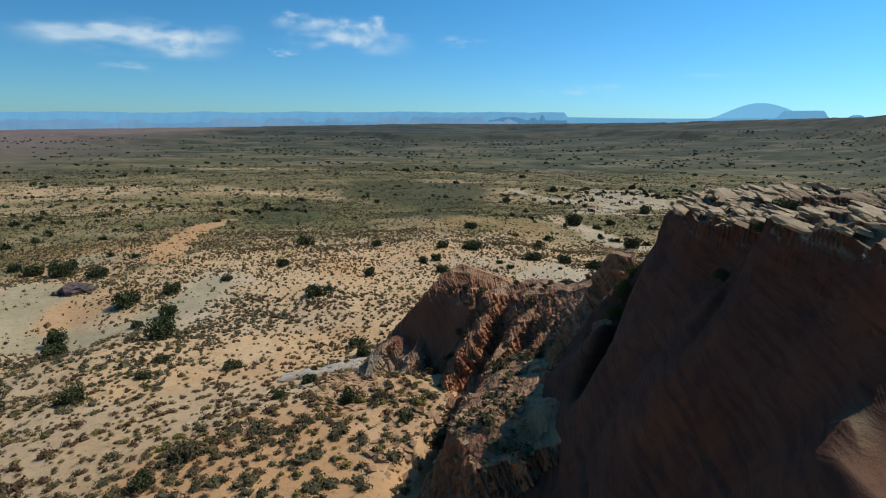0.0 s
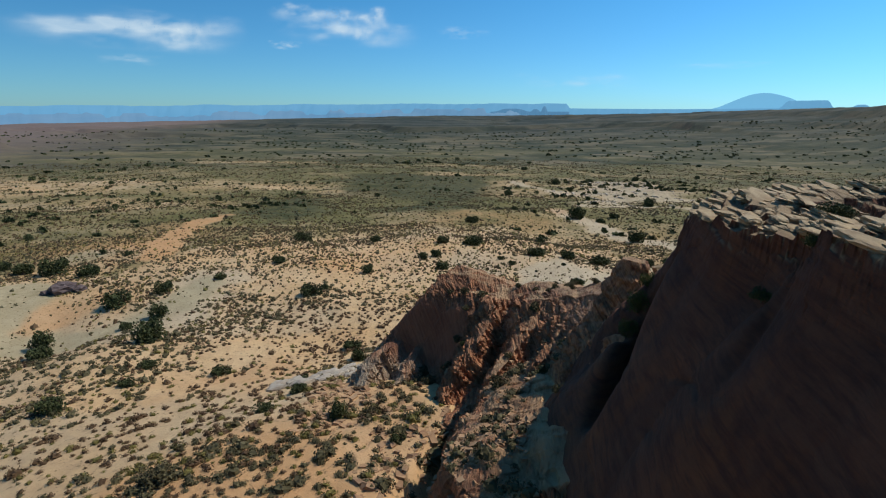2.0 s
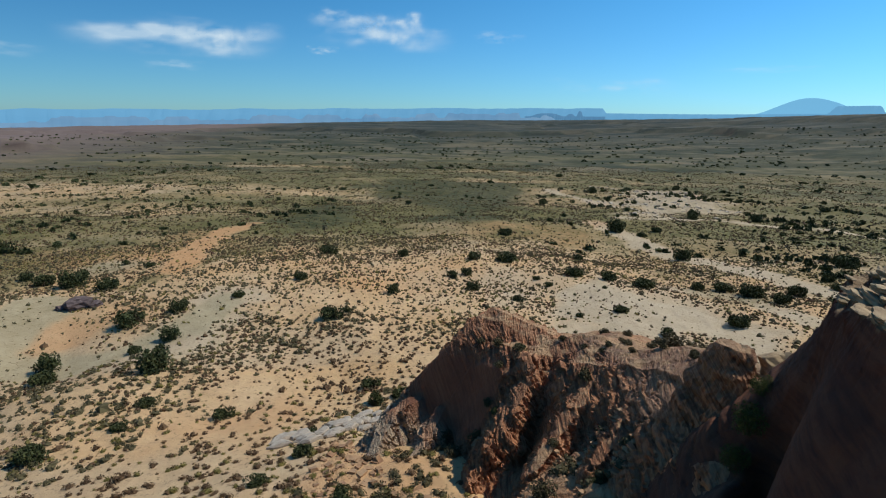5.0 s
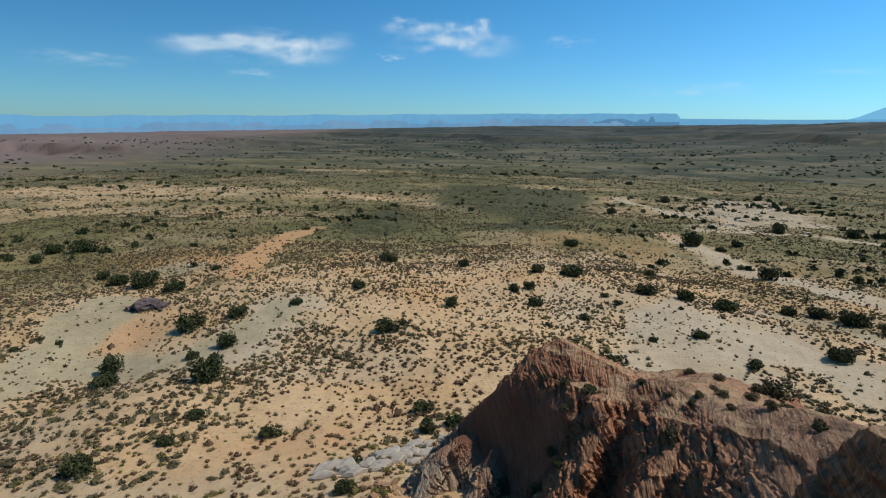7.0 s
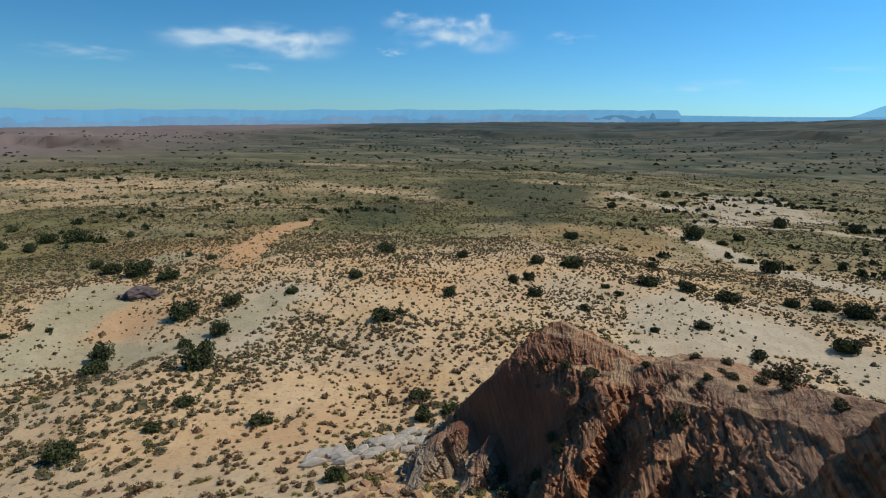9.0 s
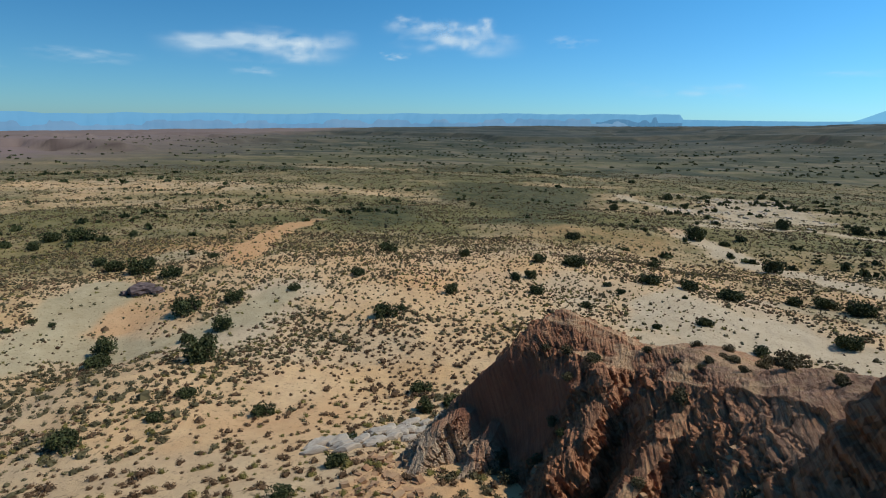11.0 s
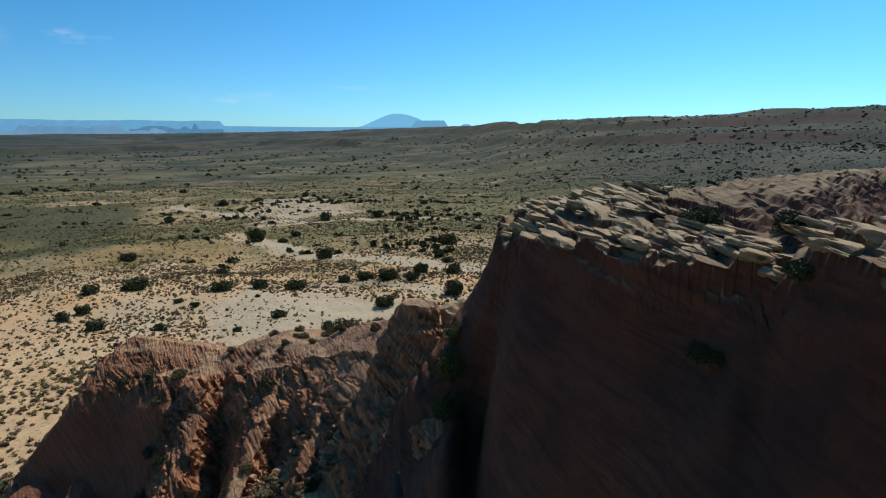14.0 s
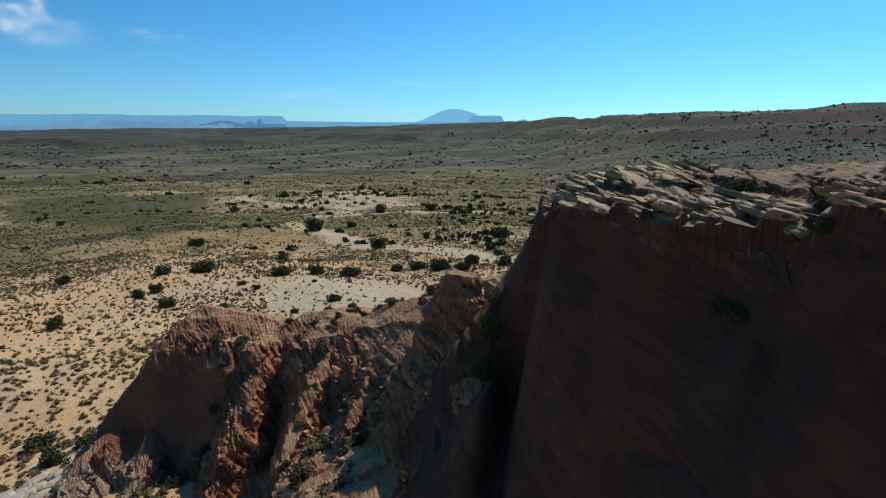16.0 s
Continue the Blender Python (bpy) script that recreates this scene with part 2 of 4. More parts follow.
# ---- land forms: heights as functions of the plan ----
def hash2(ix, iy, seed):
    h = (ix * 374761393 + iy * 668265263 + seed * 1442695041) & 0x7FFFFFFF
    h = ((h ^ (h >> 13)) * 1274126177) & 0x7FFFFFFF
    return ((h ^ (h >> 16)) & 0xFFFF) / 65535.0


def value2(x, y, seed=0):
    """Smooth value noise of the plan, -1 to 1."""
    x, y = np.asarray(x, float), np.asarray(y, float)
    ix, iy = np.floor(x).astype(np.int64), np.floor(y).astype(np.int64)
    fx, fy = x - ix, y - iy
    fx, fy = fx * fx * fx * (fx * (fx * 6 - 15) + 10), fy * fy * fy * (fy * (fy * 6 - 15) + 10)
    a, b = hash2(ix, iy, seed), hash2(ix + 1, iy, seed)
    c, d = hash2(ix, iy + 1, seed), hash2(ix + 1, iy + 1, seed)
    return 2 * ((a * (1 - fx) + b * fx) * (1 - fy) + (c * (1 - fx) + d * fx) * fy) - 1


def fbm(x, y, octaves=4, seed=0, gain=0.5):
    total, amp = 0.0, 1.0
    for o in range(octaves):
        ca, sa = math.cos(0.7 * o), math.sin(0.7 * o)
        total = total + amp * value2((x * ca - y * sa) * 2 ** o + 17.3 * o, (x * sa + y * ca) * 2 ** o - 9.1 * o, seed + o)
        amp *= gain
    return total


def smooth(a, b, v):
    v = np.clip((v - a) / (b - a), 0, 1)
    return v * v * (3 - 2 * v)


def curve(v, knots):
    """Smooth curve through a short table of (place, height)."""
    px, py = [k[0] for k in knots], [k[1] for k in knots]
    span = 0.06 * np.abs(v) + 1.0
    return (np.interp(v - span, px, py) + 2 * np.interp(v, px, py) + np.interp(v + span, px, py)) / 4


FAN = [(0, 8.8), (7, 8.8), (9.5, 8.6), (13.5, 8.1), (20, 7.2), (25.5, 6.0), (31, 3.8), (37, 1.9), (43, 1.0), (60, 0.3), (80, 0)]
SKYLINE = ((-10, 5, 13, 20, 31, 47, 60, 75, 95, 150), (0, 3, 20, 33, 57, 70, 82, 98, 108, 0))
BASIN = [(0, 0), (95, 0), (160, -4.6), (240, -11), (560, -26), (1000, -30), (1800, -22), (3000, -6), (4800, 13)]


GULLY = [(3.5, 31.4, 1.0), (3.0, 29.4, 1.7), (2.3, 27.4, 1.9), (1.3, 25.4, 1.9), (0.5, 23.0, 2.2), (-0.3, 20.6, 2.2), (-1.2, 18.4, 1.6), (-2.2, 15.6, 0.6), (-3.0, 13.0, 0.0)]


def gully_depth(x, y):
    """A dry gully that runs down from the saddle of the ridge."""
    cut = np.zeros(x.shape)
    wx, wy = x + 0.25 * fbm(x / 1.3, y / 1.3, 2, 255), y
    for (x0, y0, d0), (x1, y1, d1) in zip(GULLY, GULLY[1:]):
        ex, ey = x1 - x0, y1 - y0
        k = np.clip(((wx - x0) * ex + (wy - y0) * ey) / (ex * ex + ey * ey), 0, 1)
        cut = np.maximum(cut, (d0 + (d1 - d0) * k) * np.exp(-(np.hypot(wx - x0 - k * ex, wy - y0 - k * ey) / 0.75) ** 2))
    return cut


def ground_height(x, y):
    x, y = np.asarray(x, float), np.asarray(y, float)
    r = np.hypot(x, y)
    u = 0.8 * x - 0.6 * y
    z = curve(np.hypot(x - 6, y - 8), FAN) * (1 - smooth(4, 16, x)) + curve(r, BASIN)
    z = z + 17 * smooth(14, 110, u) * (1 - 0.4 * smooth(60, 400, r))     # upland behind the butte
    az = np.degrees(np.arctan2(x, y))
    reach = 700 + 600 * smooth(60, 25, az)
    edge = r / reach * (1 + 0.07 * fbm(x / 260, y / 260, 4, 19))
    rise = 0.40 * smooth(0.55, 1.2, edge) + 0.17 * smooth(1.15, 1.19, edge) + 0.12 * smooth(1.2, 1.4, edge) + 0.20 * smooth(1.42, 1.46, edge) + 0.11 * smooth(1.5, 1.6, edge)
    z = z + np.interp(az, SKYLINE[0], SKYLINE[1]) * rise      # far plateau above two lines of cliffs
    z = z - 3.2 * np.exp(-((x - 40) / 28) ** 2 - ((y - 115) / 34) ** 2)
    z = z + 1.5 * np.exp(-((x + 28) / 9) ** 2 - ((y - 42) / 13) ** 2) - 1.8 * np.exp(-((x + 58) / 13) ** 2 - ((y - 77) / 13) ** 2)
    steps = fbm(x / 420, y / 420, 4, 13)
    z = z + smooth(900, 1600, r) * 11 * smooth(0.02, 0.10, steps) * smooth(3600, 2600, r)     # low far cliffs
    rough = smooth(20, 45, np.hypot(x - 6, y - 8))
    z = z + rough * (1.1 * fbm(x / 26, y / 26, 3, 5) + 0.0012 * np.minimum(r, 2500) * fbm(x / 210, y / 210, 4, 11))
    z = z + 0.03 * np.minimum(x, 0) * smooth(300, 3000, r)
    z = z + 15 * smooth(1.15, 0.95, np.hypot((x + 1000) / 260, (y - 830) / 90) + 0.35 * fbm(x / 110, y / 110, 3, 15))
    z = z + 0.10 * fbm(x / 3.1, y / 3.1, 3, 21)
    z = z - 2.2 * np.exp(-((x + 47) / 9) ** 2 - ((y - 52) / 14) ** 2)      # sandy wash
    steps = (z + 0.25 * fbm(x / 3.0, y / 3.0, 3, 257)) / 0.42      # low ledges at the foot of the ridge
    whole = np.floor(steps)
    z = z + 0.9 * patch(x, y, FOOT_LEDGES, 1.3, 265, 1.5) * ((whole + smooth(0.36, 0.60, steps - whole)) - steps) * 0.42
    return z - gully_depth(x, y)


BUTTE = [(8.7, 18.6), (7.3, 15.6), (6.9, 13.2), (7.5, 11.2), (7.0, 9.4), (7.6, 7.4), (6.6, 3), (7.5, -4), (9, -14), (15, -24), (40, -32),
         (64, -14), (62, 16), (40, 23), (27, 21), (18, 19.5), (12.5, 19.8)]
RIDGE = [(7.6, 19.5), (7.4, 22.5), (7.0, 26.0), (5.4, 28.6), (3.6, 31.5), (1.6, 33.4), (0.0, 35.6), (-0.9, 38.0), (0.3, 40.2), (3.6, 40.6), (8, 42.0), (13.0, 42.6),
         (14.6, 40), (13.6, 35), (12.8, 31), (14.5, 28), (17, 24), (15, 20), (12, 19.0)]


def outside(x, y, poly):
    """Distance to a plan outline, negative inside."""
    best, inside = np.full(x.shape, 1e9), np.zeros(x.shape, bool)
    for (x0, y0), (x1, y1) in zip(poly, poly[1:] + poly[:1]):
        ex, ey = x1 - x0, y1 - y0
        k = np.clip(((x - x0) * ex + (y - y0) * ey) / (ex * ex + ey * ey), 0, 1)
        best = np.minimum(best, np.hypot(x - x0 - k * ex, y - y0 - k * ey))
        if y0 != y1:
            inside ^= ((y0 > y) != (y1 > y)) & (x < (x1 - x0) * (y - y0) / (y1 - y0) + x0)
    return np.where(inside, -best, best)


def broken(x, y, size, seed):
    """A different height for each irregular block of the plan, 0 to 1."""
    wx, wy = x / size + 0.35 * fbm(x / size, y / size, 2, seed), y / size + 0.35 * fbm(x / size, y / size, 2, seed + 5)
    return hash2(np.floor(wx).astype(np.int64), np.floor(wy).astype(np.int64), seed)


def bedding(f, along, patch, seed):
    """Ribs of bedded rock: each bed stands out or back by its own amount and breaks off along its length, -1 to 1."""
    k = np.floor(f).astype(np.int64)
    shift = hash2(k, k * 3 + 1, seed + 1)
    cell = np.floor(along / patch + 5 * shift + 0.25 * value2(along / patch, f, seed + 2)).astype(np.int64)
    notch = smooth(0.74, 0.86, f - k) * smooth(1.0, 0.94, f - k)
    return 2 * hash2(k, cell, seed) - 1 - 0.9 * notch


def blocks(u, v, w, seed):
    """Joint blocks: for each point the value of its block, 0 to 1, and how far it lies from the joint."""
    iu, iv, iw = (np.floor(q).astype(np.int64) for q in (u, v, w))
    near, second, value = np.full(u.shape, 9.0), np.full(u.shape, 9.0), np.zeros(u.shape)
    for du in (-1, 0, 1):
        for dv in (-1, 0, 1):
            for dw in (-1, 0, 1):
                a, b = iu + du, iv + dv + (iw + dw) * 157
                pu, pv, pw = a + 0.1 + 0.8 * hash2(a, b, seed), iv + dv + 0.1 + 0.8 * hash2(a, b, seed + 1), iw + dw + 0.25 + 0.5 * hash2(a, b, seed + 2)
                dist = np.abs(u - pu) * 0.8 + np.abs(v - pv) * 0.8 + np.abs(w - pw) * 1.3
                nearer = dist < near
                second = np.where(nearer, near, np.minimum(second, dist))
                value = np.where(nearer, hash2(a, b, seed + 3), value)
                near = np.where(nearer, dist, near)
    return value, second - near


def crevice(x, y):
    """A deep dark cleft between the butte and the ridge."""
    ex, ey = 4.4, 4.6
    k = np.clip(((x - 3.1) * ex + (y - 13.0) * ey) / (ex * ex + ey * ey), 0, 1)
    away = np.hypot(x - 3.1 - k * ex, y - 13.0 - k * ey)
    return 2.6 * np.exp(-(away / 0.42) ** 2) * smooth(0.0, 0.65, k) * smooth(1.0, 0.9, k)


def butte_height(x, y):
    d = outside(x + 0.35 * fbm(x / 2.8, y / 2.8, 2, 31), y + 0.35 * fbm(x / 2.8, y / 2.8, 2, 37), BUTTE)
    top = 20.1 + 0.5 * smooth(0.4, -2.0, d) + 0.55 * smooth(12.4, 10.4, y) - 3.4 * smooth(-2.9, -6.0, d) + 0.22 * fbm(x / 3.5, y / 3.5, 3, 41)
    wall = 20.15 + 0.55 * smooth(12.4, 10.4, y) - 0.6 * smooth(0, 0.5, d) - 1.78 * d + 0.95 * np.maximum(d - 4.5, 0) + 0.3 * fbm(x / 4.0, y / 4.0, 2, 47)
    low = smooth(6.4, 4.6, y) * smooth(10, 8, x)
    top = top - 2.7 * low
    z = np.where(d < 0, top, np.minimum(wall, top))
    lip = smooth(0.22, 0.0, d) * smooth(-11, -7, d)
    jog = broken(x, y, 1.05, 35)
    lean = 0.36 * (0.64 * x - 0.77 * y) + 0.12 * fbm(x / 1.6, y / 1.6, 3, 33) + 0.45 * jog
    for step in (0.42, 0.15):
        h = (z + lean) / step
        k = np.floor(h)
        z = z + lip * (0.7 if step > 0.3 else 0.55) * ((k + smooth(0.32, 0.68, h - k)) * step - lean - z)
    alcove = np.exp(-((x - 6.6) / 1.3) ** 2 - ((y - 17.6) / 0.9) ** 2) + 0.6 * smooth(3.2, 0.0, d) * np.exp(-((x - 7.0) / 1.4) ** 2 - ((y - 10.6 - 0.35 * (x - 7)) / 0.28) ** 2)
    return z - 1.1 * alcove - crevice(x, y), d


RIDGE_TOP = [(15, 18.5), (20, 17.2), (23, 15.7), (26.5, 14.5), (28, 14.0), (31, 13.0), (33, 12.1), (36, 11.0), (40, 9.8), (44, 8.0), (50, 5)]
# spurs that run down the face: crest points, then the steepness of their flanks
SPURS = [
    ([(-4.0, 34.2, 7.6), (-5.4, 32.2, 6.7), (-7.0, 29.5, 5.6)], 1.3),
    ([(-2.4, 33.4, 7.5), (-2.9, 31.6, 6.8), (-3.6, 29.6, 6.2)], 1.5),
    ([(-1.0, 33.2, 7.4), (-0.9, 31.2, 6.9), (-1.2, 29.6, 6.5)], 1.6),
    ([(2.9, 31.6, 12.0), (1.8, 28.7, 10.7), (0.9, 27.5, 9.1), (0.2, 26.6, 7.9)], 1.9),
    ([(5.9, 28.4, 13.0), (4.4, 26.6, 11.8), (3.2, 25.2, 11.1), (2.1, 23.8, 10.7)], 1.5),
    ([(6.6, 25.2, 14.0), (5.2, 23.8, 12.9), (4.2, 22.4, 12.1)], 1.6),
]
# the broad rubble slope below the face: its western rim in plan
RIM = ((10, 13, 15.0, 17.2, 18.6, 20.6, 22, 24.5, 26), (1.2, 0.4, -0.4, -0.2, 0.2, 1.0, 1.5, 2.05, 2.6))


def slope_plane(x, y):
    return 10.7 + 0.25 * (22.3 - np.maximum(y, 13)) + 0.40 * (x - 2.3) + 0.9 * np.maximum(x - 4.2, 0)


def talus_height(x, y):
    """A rubble slope that leans on the face and breaks off into a gully."""
    wx = x + 0.35 * fbm(x / 1.7, y / 1.7, 3, 251)
    rim = np.interp(y, RIM[0], RIM[1])
    z = slope_plane(x, y) + 0.25 * fbm(x / 2.3, y / 2.3, 3, 253)
    z = np.minimum(z, slope_plane(rim, y) + 2.8 * (wx - rim))
    return z - 2.5 * np.maximum(y - 24.6, 0) - 0.5 * np.maximum(14.5 - y, 0) - 1.6 * np.maximum(12.8 - y, 0) - 4.0 * np.maximum(x - 5.6, 0)


def peak_plan(x, y):
    """Distance in from the plain western wall of the peak, and along it."""
    return 0.61 * (x + 4.2) + 0.79 * (y - 34.6), 0.79 * (x + 4.2) - 0.61 * (y - 34.6)


PEAK_WALL = [(-1.5, 4.0), (0, 6.7), (1.6, 9.8), (2.2, 10.6), (3.0, 11.25), (4.0, 11.8), (5.0, 12.15), (5.8, 12.0), (8, 8.6), (11, 2), (60, -80)]


def peak_height(x, y):
    """The bulbous western peak: a steep plain wall below a round head."""
    into, along = peak_plan(x + 0.2 * fbm(x / 2.2, y / 2.2, 2, 65), y + 0.2 * fbm(x / 2.2, y / 2.2, 2, 67))
    z = np.interp(into, [k[0] for k in PEAK_WALL], [k[1] for k in PEAK_WALL]) - 0.12 * np.maximum(along - 2.5, 0)
    soft = np.exp(-2.2 * np.clip(z - 10, -60, 20)) + np.exp(-2.2 * np.clip(1.75 * along - 1.3, -60, 20)) + np.exp(-2.2 * np.clip(2.3 - 1.25 * (along - 6.6), -60, 20))
    return 10.25 - np.log(soft) / 2.2


def ridge_height(x, y):
    run = x * 0.55 - y * 0.83
    gully = 1.1 * np.abs(fbm(run / 3.4, (x + y) / 10, 2, 53)) - 0.45
    d = outside(x + 0.25 * fbm(x / 2.4, y / 2.4, 2, 57), y, RIDGE) + gully * 0.5
    top = curve(y, RIDGE_TOP) + 0.4 * fbm(x / 3.4, y / 3.4, 3, 59)
    top = top + 0.5 * np.exp(-((x - 13) / 4.5) ** 2 - ((y - 40) / 2.6) ** 2)
    top = top - 1.0 * smooth(-3, 1.5, d) - 0.7 * smooth(8, 12, x)
    west = smooth(9, 4, x - (y - 40) * 0.1)
    fall = (1.95 * west + 0.75 * (1 - west))
    z = np.where(d < 0, top, top - fall * d + 1.1 * west * np.clip(d, 0, 1.3))
    z = np.maximum(z, peak_height(x, y))
    wx, wy = x + 0.45 * fbm(x / 3.0, y / 3.0, 2, 61), y + 0.45 * fbm(x / 3.0, y / 3.0, 2, 63)
    for crest, steep in SPURS:
        for (x0, y0, z0), (x1, y1, z1) in zip(crest, crest[1:]):
            ex, ey = x1 - x0, y1 - y0
            k = np.clip(((wx - x0) * ex + (wy - y0) * ey) / (ex * ex + ey * ey), 0, 1)
            away = np.hypot(wx - x0 - k * ex, wy - y0 - k * ey)
            z = np.maximum(z, z0 + (z1 - z0) * k - steep * np.maximum(away - 0.25, 0) - 0.1)
    knob = np.maximum(np.hypot((wx - 7.5) * 1.1, (wy - 20.9) * 0.8) - 0.5, 0)       # cross-bedded knob beside the butte
    z = np.maximum(z, 17.3 - 2.2 * knob)
    z = np.maximum(z, talus_height(x, y))
    return z - crevice(x, y) - 0.8 * gully_depth(x, y), d


def land_height(x, y):
    return np.maximum(ground_height(x, y), np.maximum(butte_height(x, y)[0], ridge_height(x, y)[0]))

# ---- meshes of the land ----
def sheet(name, px, py, pz, material, keep=None, layers=(), even=True):
    """One mesh over a grid of points; keep picks the cells."""
    rows, cols = px.shape
    me = bpy.data.meshes.new(name)
    idx = np.arange(rows * cols).reshape(rows, cols)
    quads = np.stack([idx[:-1, :-1], idx[:-1, 1:], idx[1:, 1:], idx[1:, :-1]], -1).reshape(-1, 4)
    pts = np.stack([px, py, pz], -1).reshape(-1, 3)
    values = [(key, v.reshape(-1)) for key, v in layers]
    if keep is not None:
        cells = keep[:-1, :-1].reshape(-1)
        quads = quads[cells]
        if isinstance(even, np.ndarray):
            even = even[:-1, :-1].reshape(-1)[cells]
        used = np.unique(quads)
        remap = np.zeros(len(pts), np.int64)
        remap[used] = np.arange(len(used))
        quads, pts, values = remap[quads], pts[used], [(key, v[used]) for key, v in values]
    me.vertices.add(len(pts)), me.loops.add(quads.size), me.polygons.add(len(quads))
    me.vertices.foreach_set("co", pts.astype(np.float32).reshape(-1))
    me.loops.foreach_set("vertex_index", quads.astype(np.int32).reshape(-1))
    me.polygons.foreach_set("loop_start", np.arange(0, quads.size, 4, dtype=np.int32))
    me.polygons.foreach_set("use_smooth", even if isinstance(even, np.ndarray) else np.full(len(quads), even))
    me.update(calc_edges=True)
    for key, v in values:
        me.attributes.new(key, "FLOAT", "POINT").data.foreach_set("value", v.astype(np.float32))
    me.validate()
    me.materials.append(material)
    return new(name, me)


def spot(x, y, cx, cy, rx, ry, turn=0.0, edge=0.35):
    """A soft patch with an uneven rim, 0 to 1."""
    ca, sa = math.cos(radians(turn)), math.sin(radians(turn))
    a, b = (x - cx) * ca + (y - cy) * sa, -(x - cx) * sa + (y - cy) * ca
    size = min(rx, ry)
    d = np.hypot(a / rx, b / ry) + 0.35 * fbm(x / size, y / size, 4, 71)
    return 1 - smooth(1 - edge, 1 + edge, d)


def patch(x, y, poly, edge, seed, wobble=1.0):
    """An area of the plan with an uneven rim, 0 to 1."""
    d = outside(x, y, poly) + wobble * edge * fbm(x / (3 * edge), y / (3 * edge), 4, seed)
    return smooth(edge, -edge, d)


def trail(x, y, line, wide, seed):
    """A band along a line of the plan, with an uneven rim, 0 to 1."""
    best = np.full(x.shape, 1e9)
    for (x0, y0), (x1, y1) in zip(line, line[1:]):
        ex, ey = x1 - x0, y1 - y0
        k = np.clip(((x - x0) * ex + (y - y0) * ey) / (ex * ex + ey * ey), 0, 1)
        best = np.minimum(best, np.hypot(x - x0 - k * ex, y - y0 - k * ey))
    return smooth(1.25 * wide, 0.75 * wide, best + 0.45 * wide * fbm(x / (2 * wide), y / (2 * wide), 4, seed))


DARK_EAST = [(-76, 323), (-40, 372), (28, 337), (27, 276), (3, 154), (-2, 124), (-8, 144), (-21, 197), (-49, 242)]
DARK_WEST = [(-63, 168), (-62, 223), (-36, 189), (-29, 148), (-36, 134), (-43, 120), (-51, 134)]
SLICKROCK = [(12, 82), (21, 94), (23, 83), (31, 75), (37, 66), (33, 56), (27, 57), (25, 64), (15, 64), (10, 69)]
ROCKY = [(82, 342), (122, 338), (106, 242), (62, 187), (59, 239)]
TAN_WEST = [(-301, 290), (-274, 339), (-177, 300), (-151, 246), (-181, 209), (-231, 218)]
SAND_FLAT = [(-30, 71), (-24, 78), (-14, 80), (-14, 67), (-19, 61), (-24, 62)]
CLAY_WASH = [(-58, 70), (-55.5, 61), (-51, 52), (-51, 42)]
CLAY_BANK = [(-51, 53), (-43, 53.5), (-37.5, 56), (-33, 63), (-33, 70)]
SAND_TRACK = [(-49, 86), (-51, 93), (-56, 108), (-59, 123), (-58, 139)]
GREEN_STRIP = [(-50.7, 77.7), (-47, 93), (-44, 110), (-40, 126)]
DRAIN = [(36, 165), (40, 150), (42, 136), (46, 114), (51, 102), (55, 90), (58, 80)]
SIDE_DRAIN = [(31, 88), (39, 85), (41, 74), (44, 62)]
PALE_ROAD = [(40, 310), (45, 283), (53, 236), (58, 215)]
PALE_BENCH = [(46, 178), (60, 180), (76, 186), (98, 177), (130, 170)]
FOOT_LEDGES = [(-9, 33), (-4, 31.5), (-0.5, 28), (-0.8, 22), (-2.5, 19), (-5, 21), (-8, 26)]


